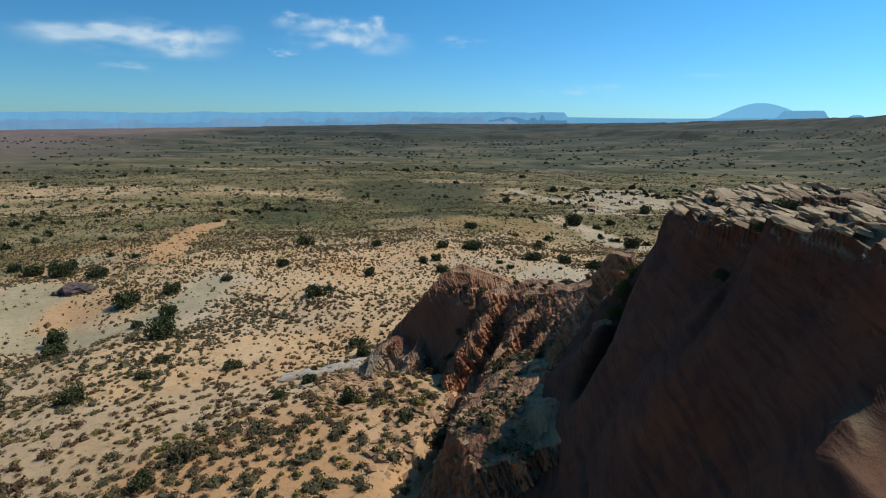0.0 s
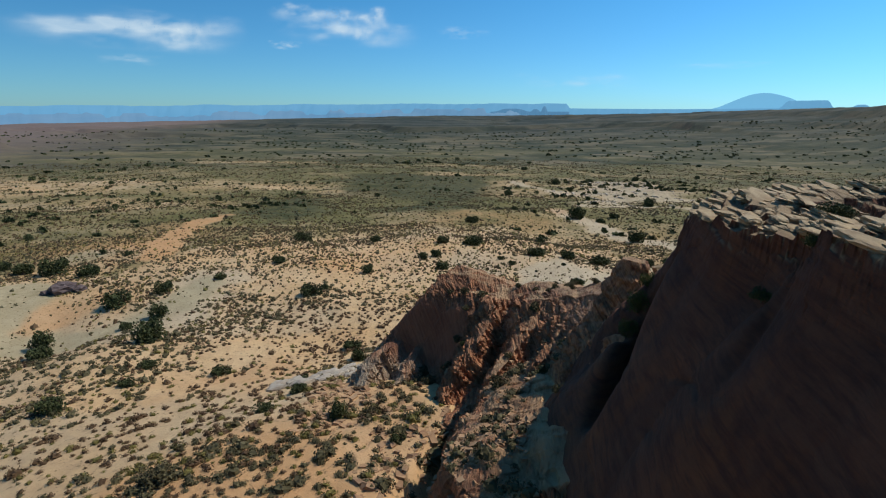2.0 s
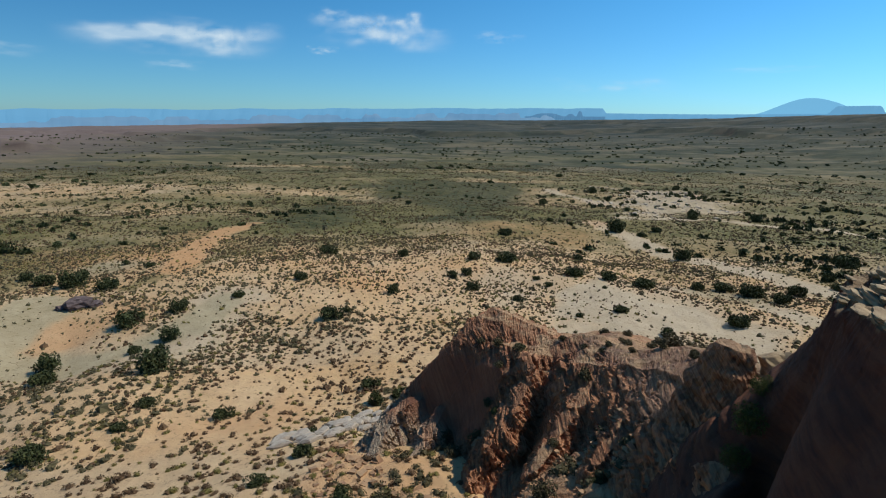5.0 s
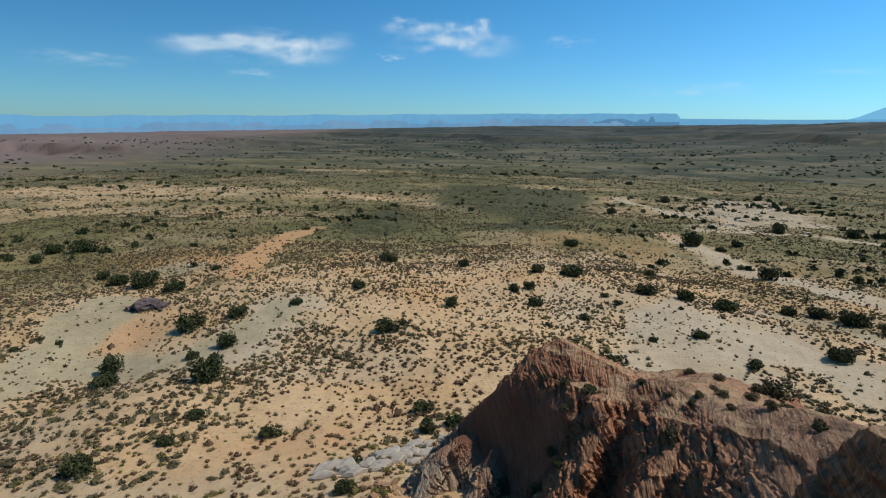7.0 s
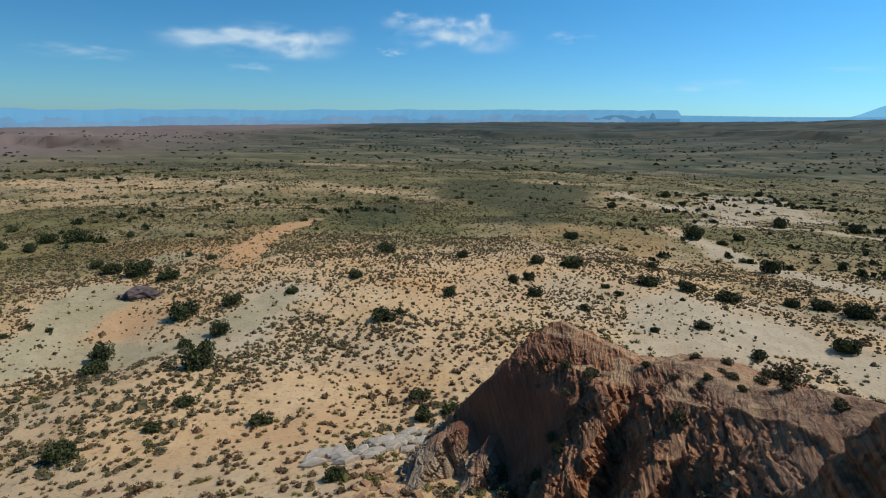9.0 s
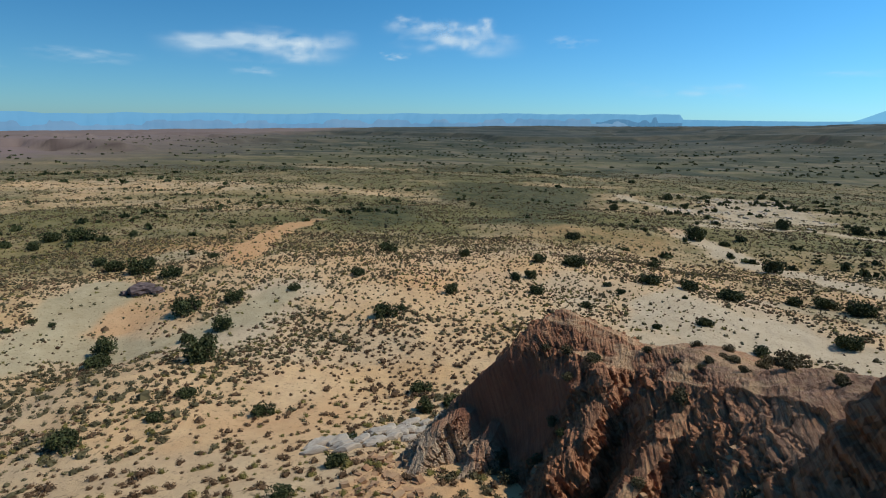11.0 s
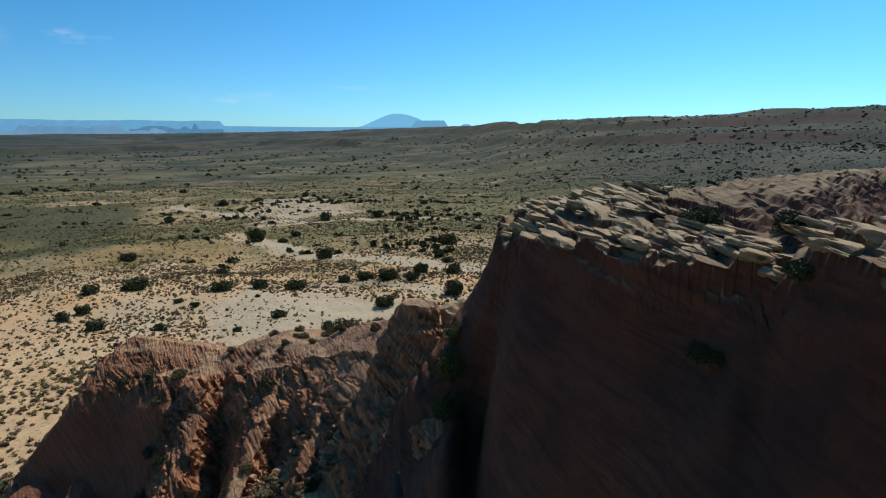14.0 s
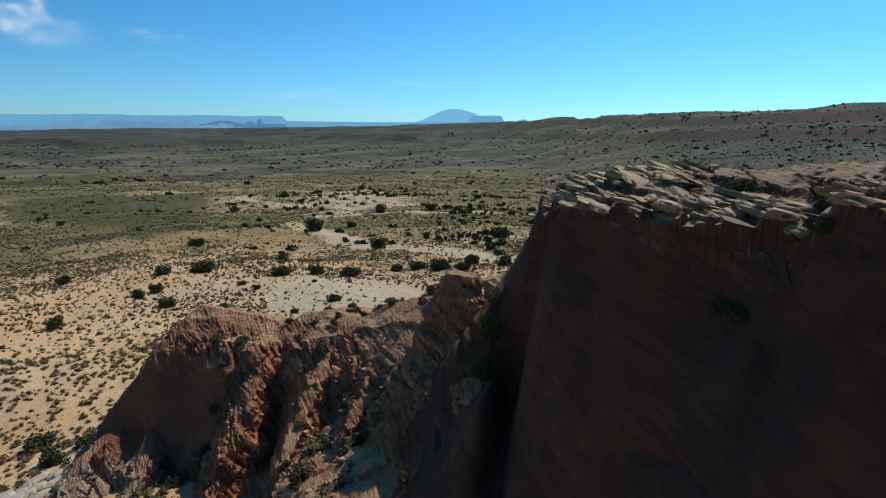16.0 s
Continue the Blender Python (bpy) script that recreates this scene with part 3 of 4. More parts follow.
def cover(x, y):
    """What the ground is made of: red sand, pale rock, plant cover, far plain, mauve plain, grey clay."""
    r = np.hypot(x, y)
    pale = 0.4 * smooth(0.15, 0.7, fbm(x / 22, y / 14, 4, 81)) * smooth(25, 45, r)
    for p in ((24, 74, 14, 9, 20), (14, 62, 9, 6, 0), (-62.5, 90.5, 4.6, 4, 0), (-31, 57, 5, 9, 8), (-34, 72, 5, 4, 0), (5, 84, 6, 9, 0)):
        pale = np.maximum(pale, 0.75 * spot(x, y, *p, 0.55))
    pale = np.maximum(pale, 0.9 * patch(x, y, SLICKROCK, 2.2, 261))
    pale = np.maximum(pale, 0.8 * patch(x, y, ROCKY, 9, 263, 1.6))
    pale = np.maximum(pale, 0.3 * patch(x, y, FOOT_LEDGES, 1.3, 265, 1.5))
    for line, wide in ((DRAIN, 4.2), (SIDE_DRAIN, 2.2), (PALE_ROAD, 3.2), (PALE_BENCH, 3.4)):
        pale = np.maximum(pale, 0.85 * trail(x, y, line, wide, 267))
    clay = np.maximum(trail(x, y, CLAY_WASH, 3.4, 269), trail(x, y, CLAY_BANK, 2.9, 271))
    clay = np.maximum(0.9 * clay, 0.8 * spot(x, y, -62.5, 90.5, 4, 3.4))
    red = 0.6 * smooth(0.0, 0.7, fbm(x / 17 + 40, y / 17, 4, 83)) * smooth(120, 60, r)
    for p in ((-48.5, 62, 6, 5.5, 0), (-62, 112, 9, 24, 10), (-78, 96, 20, 10, -10), (-8, 14, 13, 10, 0), (16, 142, 14, 12, 0), (36, 168, 9, 9, 0)):
        red = np.maximum(red, 0.85 * spot(x, y, *p))
    red = np.maximum(red, 0.9 * trail(x, y, SAND_TRACK, 2.8, 273))
    red = np.maximum(red, 0.75 * patch(x, y, FOOT_LEDGES, 1.3, 265, 1.5))
    streak = fbm(x / 130, y / 45, 5, 87)
    green = smooth(75, 175, r) * (0.72 + 0.38 * streak + 0.3 * smooth(250, 600, r)) + 0.5 * smooth(-0.1, 0.8, fbm(x / 45, y / 30, 4, 89)) * smooth(60, 110, r)
    dark = 0.92 * np.maximum(patch(x, y, DARK_EAST, 9, 275), patch(x, y, DARK_WEST, 6, 275))
    green = np.maximum(green, 0.7 * trail(x, y, GREEN_STRIP, 3.0, 277))
    for p in ((-40, 330, 90, 40, 0), (-28, 118, 13, 12, -10)):
        green = np.maximum(green, 0.75 * spot(x, y, *p))
    upland = smooth(0, 45 + 0.6 * r, 0.8 * x - 0.6 * y + 0.12 * r) * smooth(60, 160, r)
    dark = np.maximum(dark, upland * (0.5 + 0.38 * smooth(-0.5, 0.3, fbm(x / 45, y / 45, 4, 91))))
    bare = np.clip(0.6 * patch(x, y, TAN_WEST, 14, 279, 1.6) + 0.75 * patch(x, y, ROCKY, 9, 263, 1.6) + 0.7 * spot(x, y, -190, 535, 60, 16, 5) + trail(x, y, DRAIN, 4.2, 267) + trail(x, y, SAND_TRACK, 2.8, 273) + 0.8 * trail(x, y, PALE_ROAD, 3.2, 267) + 0.8 * trail(x, y, PALE_BENCH, 3.4, 267), 0, 0.9)
    green = np.clip(np.maximum(green, 0.95 * upland), 0, 0.97) * (1 - bare)
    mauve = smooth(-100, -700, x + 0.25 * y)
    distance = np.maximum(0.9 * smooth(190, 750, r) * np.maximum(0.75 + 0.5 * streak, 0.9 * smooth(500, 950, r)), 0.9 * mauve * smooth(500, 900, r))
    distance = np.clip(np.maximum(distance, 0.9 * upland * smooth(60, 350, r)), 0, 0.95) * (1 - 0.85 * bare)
    return np.clip(red, 0, 1), np.clip(pale, 0, 1) * (1 - 0.6 * np.clip(red, 0, 1)), green, distance, mauve, clay, dark


def build_ground():
    az = np.concatenate([np.arange(-80, -52, 0.6), np.arange(-52, 86, 0.3), np.arange(86, 280, 3.0), [280.0]])
    rad = np.concatenate([[0.01, 0.5, 1.0], 1.5 * np.exp(np.linspace(0, math.log(4850 / 1.5), 440))])
    a, r = np.meshgrid(np.radians(az), rad)
    x, y = r * np.sin(a), 8 + r * np.cos(a)
    z = ground_height(x, y)
    steep = np.abs(np.gradient(z, axis=0)) / np.gradient(r, axis=0)
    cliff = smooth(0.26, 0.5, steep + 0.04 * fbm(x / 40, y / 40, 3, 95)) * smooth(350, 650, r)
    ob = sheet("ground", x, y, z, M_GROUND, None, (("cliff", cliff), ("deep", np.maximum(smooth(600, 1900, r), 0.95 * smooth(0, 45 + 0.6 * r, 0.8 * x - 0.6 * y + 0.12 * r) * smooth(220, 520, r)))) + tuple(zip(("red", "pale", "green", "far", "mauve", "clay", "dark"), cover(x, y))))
    return tagged(ob, "dry sandy desert ground with pale slickrock and scrub", "ground", kind="structure")


def rock_sheet(name, height, xs, ys, material, tilt, thick, slant, coarse, fine, lip=None):
    """A rock mass: the heights, then jointed blocks and beds pushed out of and into its faces."""
    x, y = np.meshgrid(xs, ys)
    z, d = height(x, y)
    keep = z > ground_height(x, y) - 0.8
    z = z + (0.05 if lip is None else 0.02) * fbm(x / 0.7, y / 0.7, 3, 97)
    gy, gx = np.gradient(z, ys, xs)
    slope = np.hypot(gx, gy)
    force = (0.25 if lip is not None else 0.1) + 0.75 * smooth(0.3, 1.3, slope)
    if lip is not None:
        force = force * (0.035 + 0.10 * smooth(18.6, 19.4, z) + 0.2 * smooth(15.0, 17.0, y))
    else:
        force = force * (1 - 0.45 * smooth(4.5, 7.5, x))
        tilt = tilt - 1.2 * smooth(3.0, 7.0, x)
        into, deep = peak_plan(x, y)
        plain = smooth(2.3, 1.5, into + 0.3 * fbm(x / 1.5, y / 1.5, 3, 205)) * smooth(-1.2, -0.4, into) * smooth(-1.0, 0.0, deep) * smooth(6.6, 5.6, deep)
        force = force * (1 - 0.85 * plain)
    warp = 0.5 * fbm(x / 2.6, y / 2.6, 3, 199)
    across = z + tilt * (slant[0] * x + slant[1] * y) + warp
    along = slant[1] * x - slant[0] * y + warp
    down = slant[0] * x + slant[1] * y - tilt * z
    big, joint = blocks(along / coarse, down / coarse, across / (coarse * 0.36), 301)
    tooth = (across / thick) % 1.0
    tooth = tooth - smooth(0.8, 1.0, tooth) - 0.4
    if lip is not None:
        small, seam = blocks(along / (fine * 1.9), down / (fine * 1.9), across / (fine * 0.42), 331)
        out = 0.13 * coarse * (big - 0.5) + 0.26 * fine * (small - 0.5) + 0.42 * thick * tooth * smooth(0.6, 1.3, slope)
        out = force * (out - 0.16 * coarse * smooth(0.10, 0.0, joint) - 0.10 * fine * smooth(0.12, 0.0, seam))
        gate = smooth(-0.25, 0.25, fbm(x / 1.6, y / 1.6, 2, 401)) * smooth(0.6, 1.2, slope)
        for level, deep in ((11.6, 0.08), (13.4, 0.12), (15.9, 0.12), (16.6, 0.06), (18.0, 0.1)):       # open cracks along the beds
            out = out - gate * deep * np.exp(-((across - level + 0.6 * x) / 0.11) ** 2)
    else:
        out = 0.11 * coarse * (big - 0.5) - 0.13 * coarse * smooth(0.10, 0.0, joint)
        out = out + (0.28 + 0.36 * smooth(-0.4, 0.3, fbm(x / 2.2, y / 2.2, 3, 345))) * thick * bedding(across / thick, along, 1.3, 341) + 0.16 * thick * bedding(across / (0.36 * thick), along, 0.7, 351) + 0.25 * thick * tooth * smooth(0.6, 1.3, slope)
        loose = smooth(0.35, -0.1, z - talus_height(x, y)) * smooth(1.5, 0.9, slope)
        out = force * out * (1 - 0.75 * loose) + loose * 0.16 * (broken(x, y, 0.5, 361) - 0.5)
    size = np.sqrt(1 + slope * slope)
    px, py, z = x - gx / size * out, y - gy / size * out, z + out / size
    grey = smooth(7.2, 5.6, z + 0.5 * fbm(x / 2, y / 2, 3, 197) + 0.25 * (x + 2)) * smooth(2.5, -2.5, x)
    grey = np.maximum(grey, 0.28 * smooth(4.6, 6.6, x + 0.6 * fbm(x / 2, y / 2, 3, 299)) * smooth(36, 32, y))
    sand = 0.9 * smooth(0.55, 0.2, slope) * smooth(8.5, 10, z)
    wall_shade = np.zeros(x.shape)        # shade painted on the plain wall as dark maroon
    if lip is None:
        wall_shade = 0.65 * plain * (1 - grey)
        grey = grey * (1 - 0.8 * loose)
        sand = np.maximum(sand, 0.75 * loose)
    return sheet(name, px, py, z, material, keep, (("grey", grey), ("sand", sand), ("wall_shade", wall_shade), ("cap", np.maximum(smooth(19.5, 20.2, z + 0.25 * fbm(x, y, 3, 297)) * smooth(1.9, 0.9, slope), smooth(17.6, 18.4, z) * smooth(0.9, 0.4, slope)))), z < 19.2 if lip is not None else False)


def stretch(a, b, fine, *more):
    """Coordinates at a fine step from a to b, then coarser ones further out on both sides."""
    (lo, hi), coarse = more
    return np.concatenate([np.arange(lo, a, coarse), np.arange(a, b, fine), np.arange(b, hi, coarse)])


build_ground()
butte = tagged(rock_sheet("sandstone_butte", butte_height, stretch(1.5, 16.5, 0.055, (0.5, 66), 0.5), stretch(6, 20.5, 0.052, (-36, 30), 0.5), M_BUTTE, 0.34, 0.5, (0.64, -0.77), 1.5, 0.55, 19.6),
               "red sandstone butte with steep cracked walls coloured dark as in shade", "rock")
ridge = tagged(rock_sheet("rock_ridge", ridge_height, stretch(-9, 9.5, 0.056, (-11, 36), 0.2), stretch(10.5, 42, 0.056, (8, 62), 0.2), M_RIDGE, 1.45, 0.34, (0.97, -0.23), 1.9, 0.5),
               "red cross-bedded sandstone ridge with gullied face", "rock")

# ---- loose beds and slabs of rock ----
def slab_mesh(name, seed, material, long, wide, thick, sides=9, worn=0.12, beds=1):
    """A broken slab: an uneven outline, an undercut lower rim and a worn upper edge."""
    g = random.Random(seed)
    bm = bmesh.new()
    turns = [6.283 * (k + g.uniform(-0.32, 0.32)) / sides for k in range(sides)]
    reach = [g.uniform(0.55, 1.1) for _ in range(sides)]
    profile = [(-0.5, 0.82), (-0.1, 0.97), (0.28, 1.0), (0.5, 1 - worn)]
    if beds > 1:
        profile = []
        for k in range(beds):
            grow = g.uniform(0.78, 1.0)
            profile += [(-0.5 + k / beds, grow), (-0.5 + (k + 0.86) / beds, grow * 0.98)]
    rings = []
    for z, grow in profile:
        rings.append([bm.verts.new((0.5 * long * grow * r * math.cos(t) + g.uniform(-0.03, 0.03) * long, 0.5 * wide * grow * r * math.sin(t) + g.uniform(-0.03, 0.03) * wide,
                                    thick * (z + g.uniform(-0.09, 0.09) / beds))) for t, r in zip(turns, reach)])
    for lo, hi in zip(rings, rings[1:]):
        for k in range(sides):
            bm.faces.new((lo[k], lo[(k + 1) % sides], hi[(k + 1) % sides], hi[k]))
    centre = bm.verts.new((0, 0, thick * (0.52 + g.uniform(0, 0.12))))
    for k in range(sides):
        bm.faces.new((rings[-1][k], rings[-1][(k + 1) % sides], centre))
    bm.faces.new(rings[0][::-1])
    me = bpy.data.meshes.new(name)
    bm.to_mesh(me), bm.free()
    me.materials.append(material)
    return me


def bed_mesh(name, seed, material, long, wide, thick):
    """A weathered piece of bedded rock: flat above and below, split along its layers, with a worn outline."""
    bm = bmesh.new()
    bmesh.ops.create_icosphere(bm, subdivisions=3, radius=1)
    r = random.Random(seed)
    planes = [(Vector((r.gauss(0, 1), r.gauss(0, 1), 0)).normalized(), r.uniform(0.5, 0.85)) for _ in range(6)]
    shift = Vector((seed * 1.7, 0, 0))
    for v in bm.verts:
        for normal, far in planes:
            over = v.co.dot(normal) - far
            if over > 0:
                v.co -= normal * over * 0.85
        flat = max(-0.62, min(0.62, v.co.z))
        layer = noise.noise(Vector((0, 0, round(flat * 5.0) * 3.3)) + shift)
        worn = 1 + 0.3 * layer + 0.25 * noise.noise(v.co * 2.2 + shift) + 0.16 * noise.noise(v.co * 6.0 + shift)
        v.co.x, v.co.y = v.co.x * worn * long, v.co.y * worn * wide
        v.co.z = (flat + 0.18 * noise.noise(v.co * 3.0 + shift)) * thick * 1.5
    me = bpy.data.meshes.new(name)
    bm.to_mesh(me), bm.free()
    me.materials.append(material)
    return me


def lay(name, parent, mesh, x, y, z, turn, dip, toward, scale=1.0):
    """Sets a slab at a place, turned in plan and dipping down toward a bearing."""
    ob = new(name, mesh)
    ob.parent = parent
    axis = Vector((-math.sin(toward), math.cos(toward), 0))
    ob.matrix_basis = Matrix.Translation((x, y, z)) @ Matrix.Rotation(dip, 4, axis) @ Matrix.Rotation(turn, 4, "Z") @ Matrix.Diagonal((scale, scale, scale, 1))
    return ob


g = random.Random(17)
DOWN = math.atan2(-0.77, 0.64)                  # the beds dip this way in plan
cap_meshes = [bed_mesh("cap_slab", 500 + k, M_CAP, g.uniform(0.42, 0.8), g.uniform(0.3, 0.55), g.uniform(0.06, 0.13)) for k in range(16)]
laid = 0
while laid < 290:
    x, y = g.uniform(6, 14.5), g.uniform(7.5, 20)
    z, d = butte_height(np.array([x]), np.array([y]))
    near = butte_height(x + np.array([-0.25, 0.25, 0, 0]), y + np.array([0, 0, -0.25, 0.25]))[0]
    if np.ptp(near) > 0.7 or math.hypot(x - 7.2, y - 10.6) < 0.6:
        continue
    if not -6.5 < d[0] < 0.12 or g.random() < 0.2 * max(0.0, -d[0] - 1.2):
        continue
    lay("cap_slab", butte, g.choice(cap_meshes), x, y, float(z[0]) + g.uniform(-0.08, 0.09), g.uniform(0, 6.283), radians(g.uniform(8, 24)), DOWN + g.uniform(-0.5, 0.5), 0.36 + 0.5 * g.random() ** 1.5)
    laid += 1

pale_meshes = [slab_mesh("pale_slab", 540 + k, M_PALE, g.uniform(1.3, 2.1), g.uniform(0.9, 1.4), g.uniform(0.5, 0.7), 8, 0.26) for k in range(7)]
for k in range(46):
    s = g.random()
    x, y = -5.6 - 6.4 * s + g.uniform(-1.3, 1.3), 41.6 - 7.4 * s + g.uniform(-1.4, 1.4)
    h = float(land_height(np.array([x]), np.array([y]))[0])
    lay("pale_slab", ridge, g.choice(pale_meshes), x, y, h + 0.02, g.uniform(-0.4, 0.4) + 0.9, radians(g.uniform(8, 20)), 2.5, g.uniform(0.6, 1.1))


def boulder_mesh(name, seed, material, rough=0.3, flat=0.7):
    """A weathered block: a ball cut by random planes and roughened."""
    bm = bmesh.new()
    bmesh.ops.create_icosphere(bm, subdivisions=3, radius=1)
    r = random.Random(seed)
    planes = [(Vector((r.gauss(0, 1), r.gauss(0, 1), r.gauss(0, 0.6))).normalized(), r.uniform(0.55, 0.85)) for _ in range(9)]
    for v in bm.verts:
        for normal, far in planes:
            over = v.co.dot(normal) - far
            if over > 0:
                v.co -= normal * over * 0.9
        v.co += v.co.normalized() * rough * 1.1 * noise.noise(v.co * 2.6 + Vector((seed, 0, 0)))
        v.co.z *= flat
    me = bpy.data.meshes.new(name)
    bm.to_mesh(me), bm.free()
    me.materials.append(material)
    return me


def set_boulder(x, y, size, seed, material, label, flat=0.7):
    ob = new("boulder", boulder_mesh("boulder", seed, material, 0.3, flat))
    h = float(land_height(np.array([x]), np.array([y]))[0])
    ob.matrix_basis = Matrix.Translation((x, y, h + 0.25 * size * flat)) @ Matrix.Rotation(seed * 1.3, 4, "Z") @ Matrix.Diagonal((size / 2, size / 2.4, size / 2, 1))
    return tagged(ob, label, "rock", "boulders")


for x, y, size, seed, flat in ((-52.4, 68.9, 3.6, 3, 0.55), (-50.6, 69.6, 2.2, 13, 0.45), (-54.2, 68.0, 1.7, 14, 0.4)):
    set_boulder(x, y, size, seed, M_PURPLE, "low dark purple rock outcrop beside a sandy wash", flat)
set_boulder(8.9, 20.6, 1.5, 5, M_CAP, "pale square boulder wedged between butte and ridge", 0.85)
set_boulder(-5.4, 14.2, 1.6, 7, M_RIDGE, "low red sandstone boulder among brush", 0.5)
set_boulder(-3.6, 13.2, 1.5, 8, M_RIDGE, "low red sandstone boulder among brush", 0.55)
set_boulder(-4.6, 12.8, 1.1, 9, M_RIDGE, "low red sandstone boulder among brush", 0.5)

def rubble(name, count, places, sizes, material, label, seed):
    """Loose broken stones joined as one piece of stuff, half sunk in the slope."""
    r = np.random.default_rng(seed)
    x, y = places(r, count)
    z = land_height(x, y)
    corner = np.array([(a, b, c) for a in (-1, 1) for b in (-1, 1) for c in (-1, 1)], float)
    sides = np.array([(0, 1, 3, 2), (4, 6, 7, 5), (0, 4, 5, 1), (2, 3, 7, 6), (0, 2, 6, 4), (1, 5, 7, 3)])
    size = sizes[0] + (sizes[1] - sizes[0]) * r.random(len(x)) ** 3
    pts = corner[None] * r.uniform(0.55, 1.0, (len(x), 8, 3)) * (size[:, None, None] * r.uniform((0.7, 0.5, 0.18), (1.1, 0.9, 0.5), (len(x), 3))[:, None, :])
    turn, dip = r.uniform(0, 6.283, len(x))[:, None], r.normal(0, 0.35, len(x))[:, None]
    px, pz = pts[..., 0] * np.cos(dip) - pts[..., 2] * np.sin(dip), pts[..., 0] * np.sin(dip) + pts[..., 2] * np.cos(dip)
    px, py = px * np.cos(turn) - pts[..., 1] * np.sin(turn), px * np.sin(turn) + pts[..., 1] * np.cos(turn)
    co = np.stack([px + x[:, None], py + y[:, None], pz + z[:, None] + 0.02 * size[:, None]], -1).reshape(-1, 3)
    me = bpy.data.meshes.new(name)
    me.from_pydata(co.tolist(), [], (sides[None] + 8 * np.arange(len(x))[:, None, None]).reshape(-1, 4).tolist())
    me.materials.append(material)
    return tagged(new(name, me), label, "rocks", kind="stuff")


def on_talus(r, count):
    x, y = r.uniform(-0.5, 6.0, count), r.uniform(12.5, 25.5, count)
    keep = (np.abs(talus_height(x, y) - land_height(x, y)) < 0.35) & (butte_height(x, y)[0] < talus_height(x, y) - 0.8) & (value2(x / 1.4, y / 1.4, 371) > -0.45)
    return x[keep], y[keep]


def on_foot(r, count):
    x, y = r.uniform(-10, 0.5, count), r.uniform(14, 34, count)
    keep = patch(x, y, FOOT_LEDGES, 1.3, 265, 1.5) * smooth(-0.5, 0.4, value2(x / 1.6, y / 1.6, 373)) > r.random(count)
    return x[keep], y[keep]


def on_bench(r, count):
    x, y = r.uniform(50, 130, count), r.uniform(180, 350, count)
    keep = patch(x, y, ROCKY, 9, 263, 1.6) > r.random(count)
    return x[keep], y[keep]


rubble("talus_stones", 3000, on_talus, (0.03, 0.22), M_LEDGE, "broken red sandstone rubble below the ridge face", 31)
rubble("ledge_stones", 2600, on_foot, (0.05, 0.36), M_LEDGE, "flat pale orange stones at the foot of the ridge", 33)
rubble("bench_stones", 700, on_bench, (0.3, 1.5), M_PALE, "grey broken rocks on a far bench", 35)

# ---- distance: mesas, mountain and clouds, all over four kilometres off ----
def far_wall(name, az0, az1, dist, foot, top_of, material, label, steps=160):
    """A far mesa: a rim whose height follows the azimuth, a cliff, a foot slope and a top that runs back."""
    a = np.radians(np.linspace(az0, az1, steps))
    top = np.array([top_of(math.degrees(v)) for v in a])
    rough = 1 + 0.003 * value2(np.degrees(a) * 2.3, a * 0, 101) + 0.001 * value2(np.degrees(a) * 9.0, a * 0, 103)
    rows = []
    for shrink, part_up in ((0.996, 0.0), (0.999, 0.45), (1.0, 0.55), (1.0005, 1.0), (1.006, 1.0), (1.006, -0.3)):
        r = dist * shrink * rough
        rows.append((r * np.sin(a), r * np.cos(a), foot + (top - foot) * part_up))
    ob = sheet(name, *[np.array([q[k] for q in rows]) for k in range(3)], material)
    return tagged(ob, label, "backdrop", kind="structure")


def mesa_rim(az):
    ends = float(smooth(-75, -66, az) * smooth(13.9, 12.6, az))
    return -20 + ends * (142 + 6 * float(value2(az * 0.35, 0, 105)) + 2.5 * float(value2(az * 1.4, 3, 107)) + (1.8 * az if az < 0 else 0.35 * az)) - 10


def low_rim(az):
    step = float(smooth(-0.12, 0.12, value2(az * 0.55, 8, 109)))
    tall = 44 + 30 * step + 9 * float(smooth(0.1, 0.3, value2(az * 2.1, 2, 111)))
    return tall * float(smooth(-75, -66, az) * smooth(14, 4, az)) - 12 + (2.0 * az if az < 0 else 0.9 * az)


def mount_rim(az):
    bell = 118 * math.exp(-(abs(az - 30.2) / 3.0) ** 2.3) + 24 * math.exp(-(abs(az - 30.6) / 6.0) ** 2)
    return 62 + bell + 3 * float(value2(az * 0.8, 4, 113)) + 30 * float(smooth(37, 46, az))


def table_rim(az):
    table = 52 * float(smooth(31.4, 32.1, az) * smooth(35.4, 34.9, az))
    towers = 20 * float(smooth(0.1, 0.3, value2(az * 1.7, 6, 115)) * smooth(35.8, 36.4, az) * smooth(43, 41, az))
    return 82 + table + towers + 1.0 * (az - 20) * float(smooth(18, 30, az))


def spire_rim(az):
    return 45 + 42 * math.exp(-(abs(az - 10.5) / 0.24) ** 4) + 20 * math.exp(-(abs(az - 9.6) / 0.35) ** 4) + 24 * math.exp(-(abs(az - 7.2) / 1.3) ** 4) + 0.8 * az


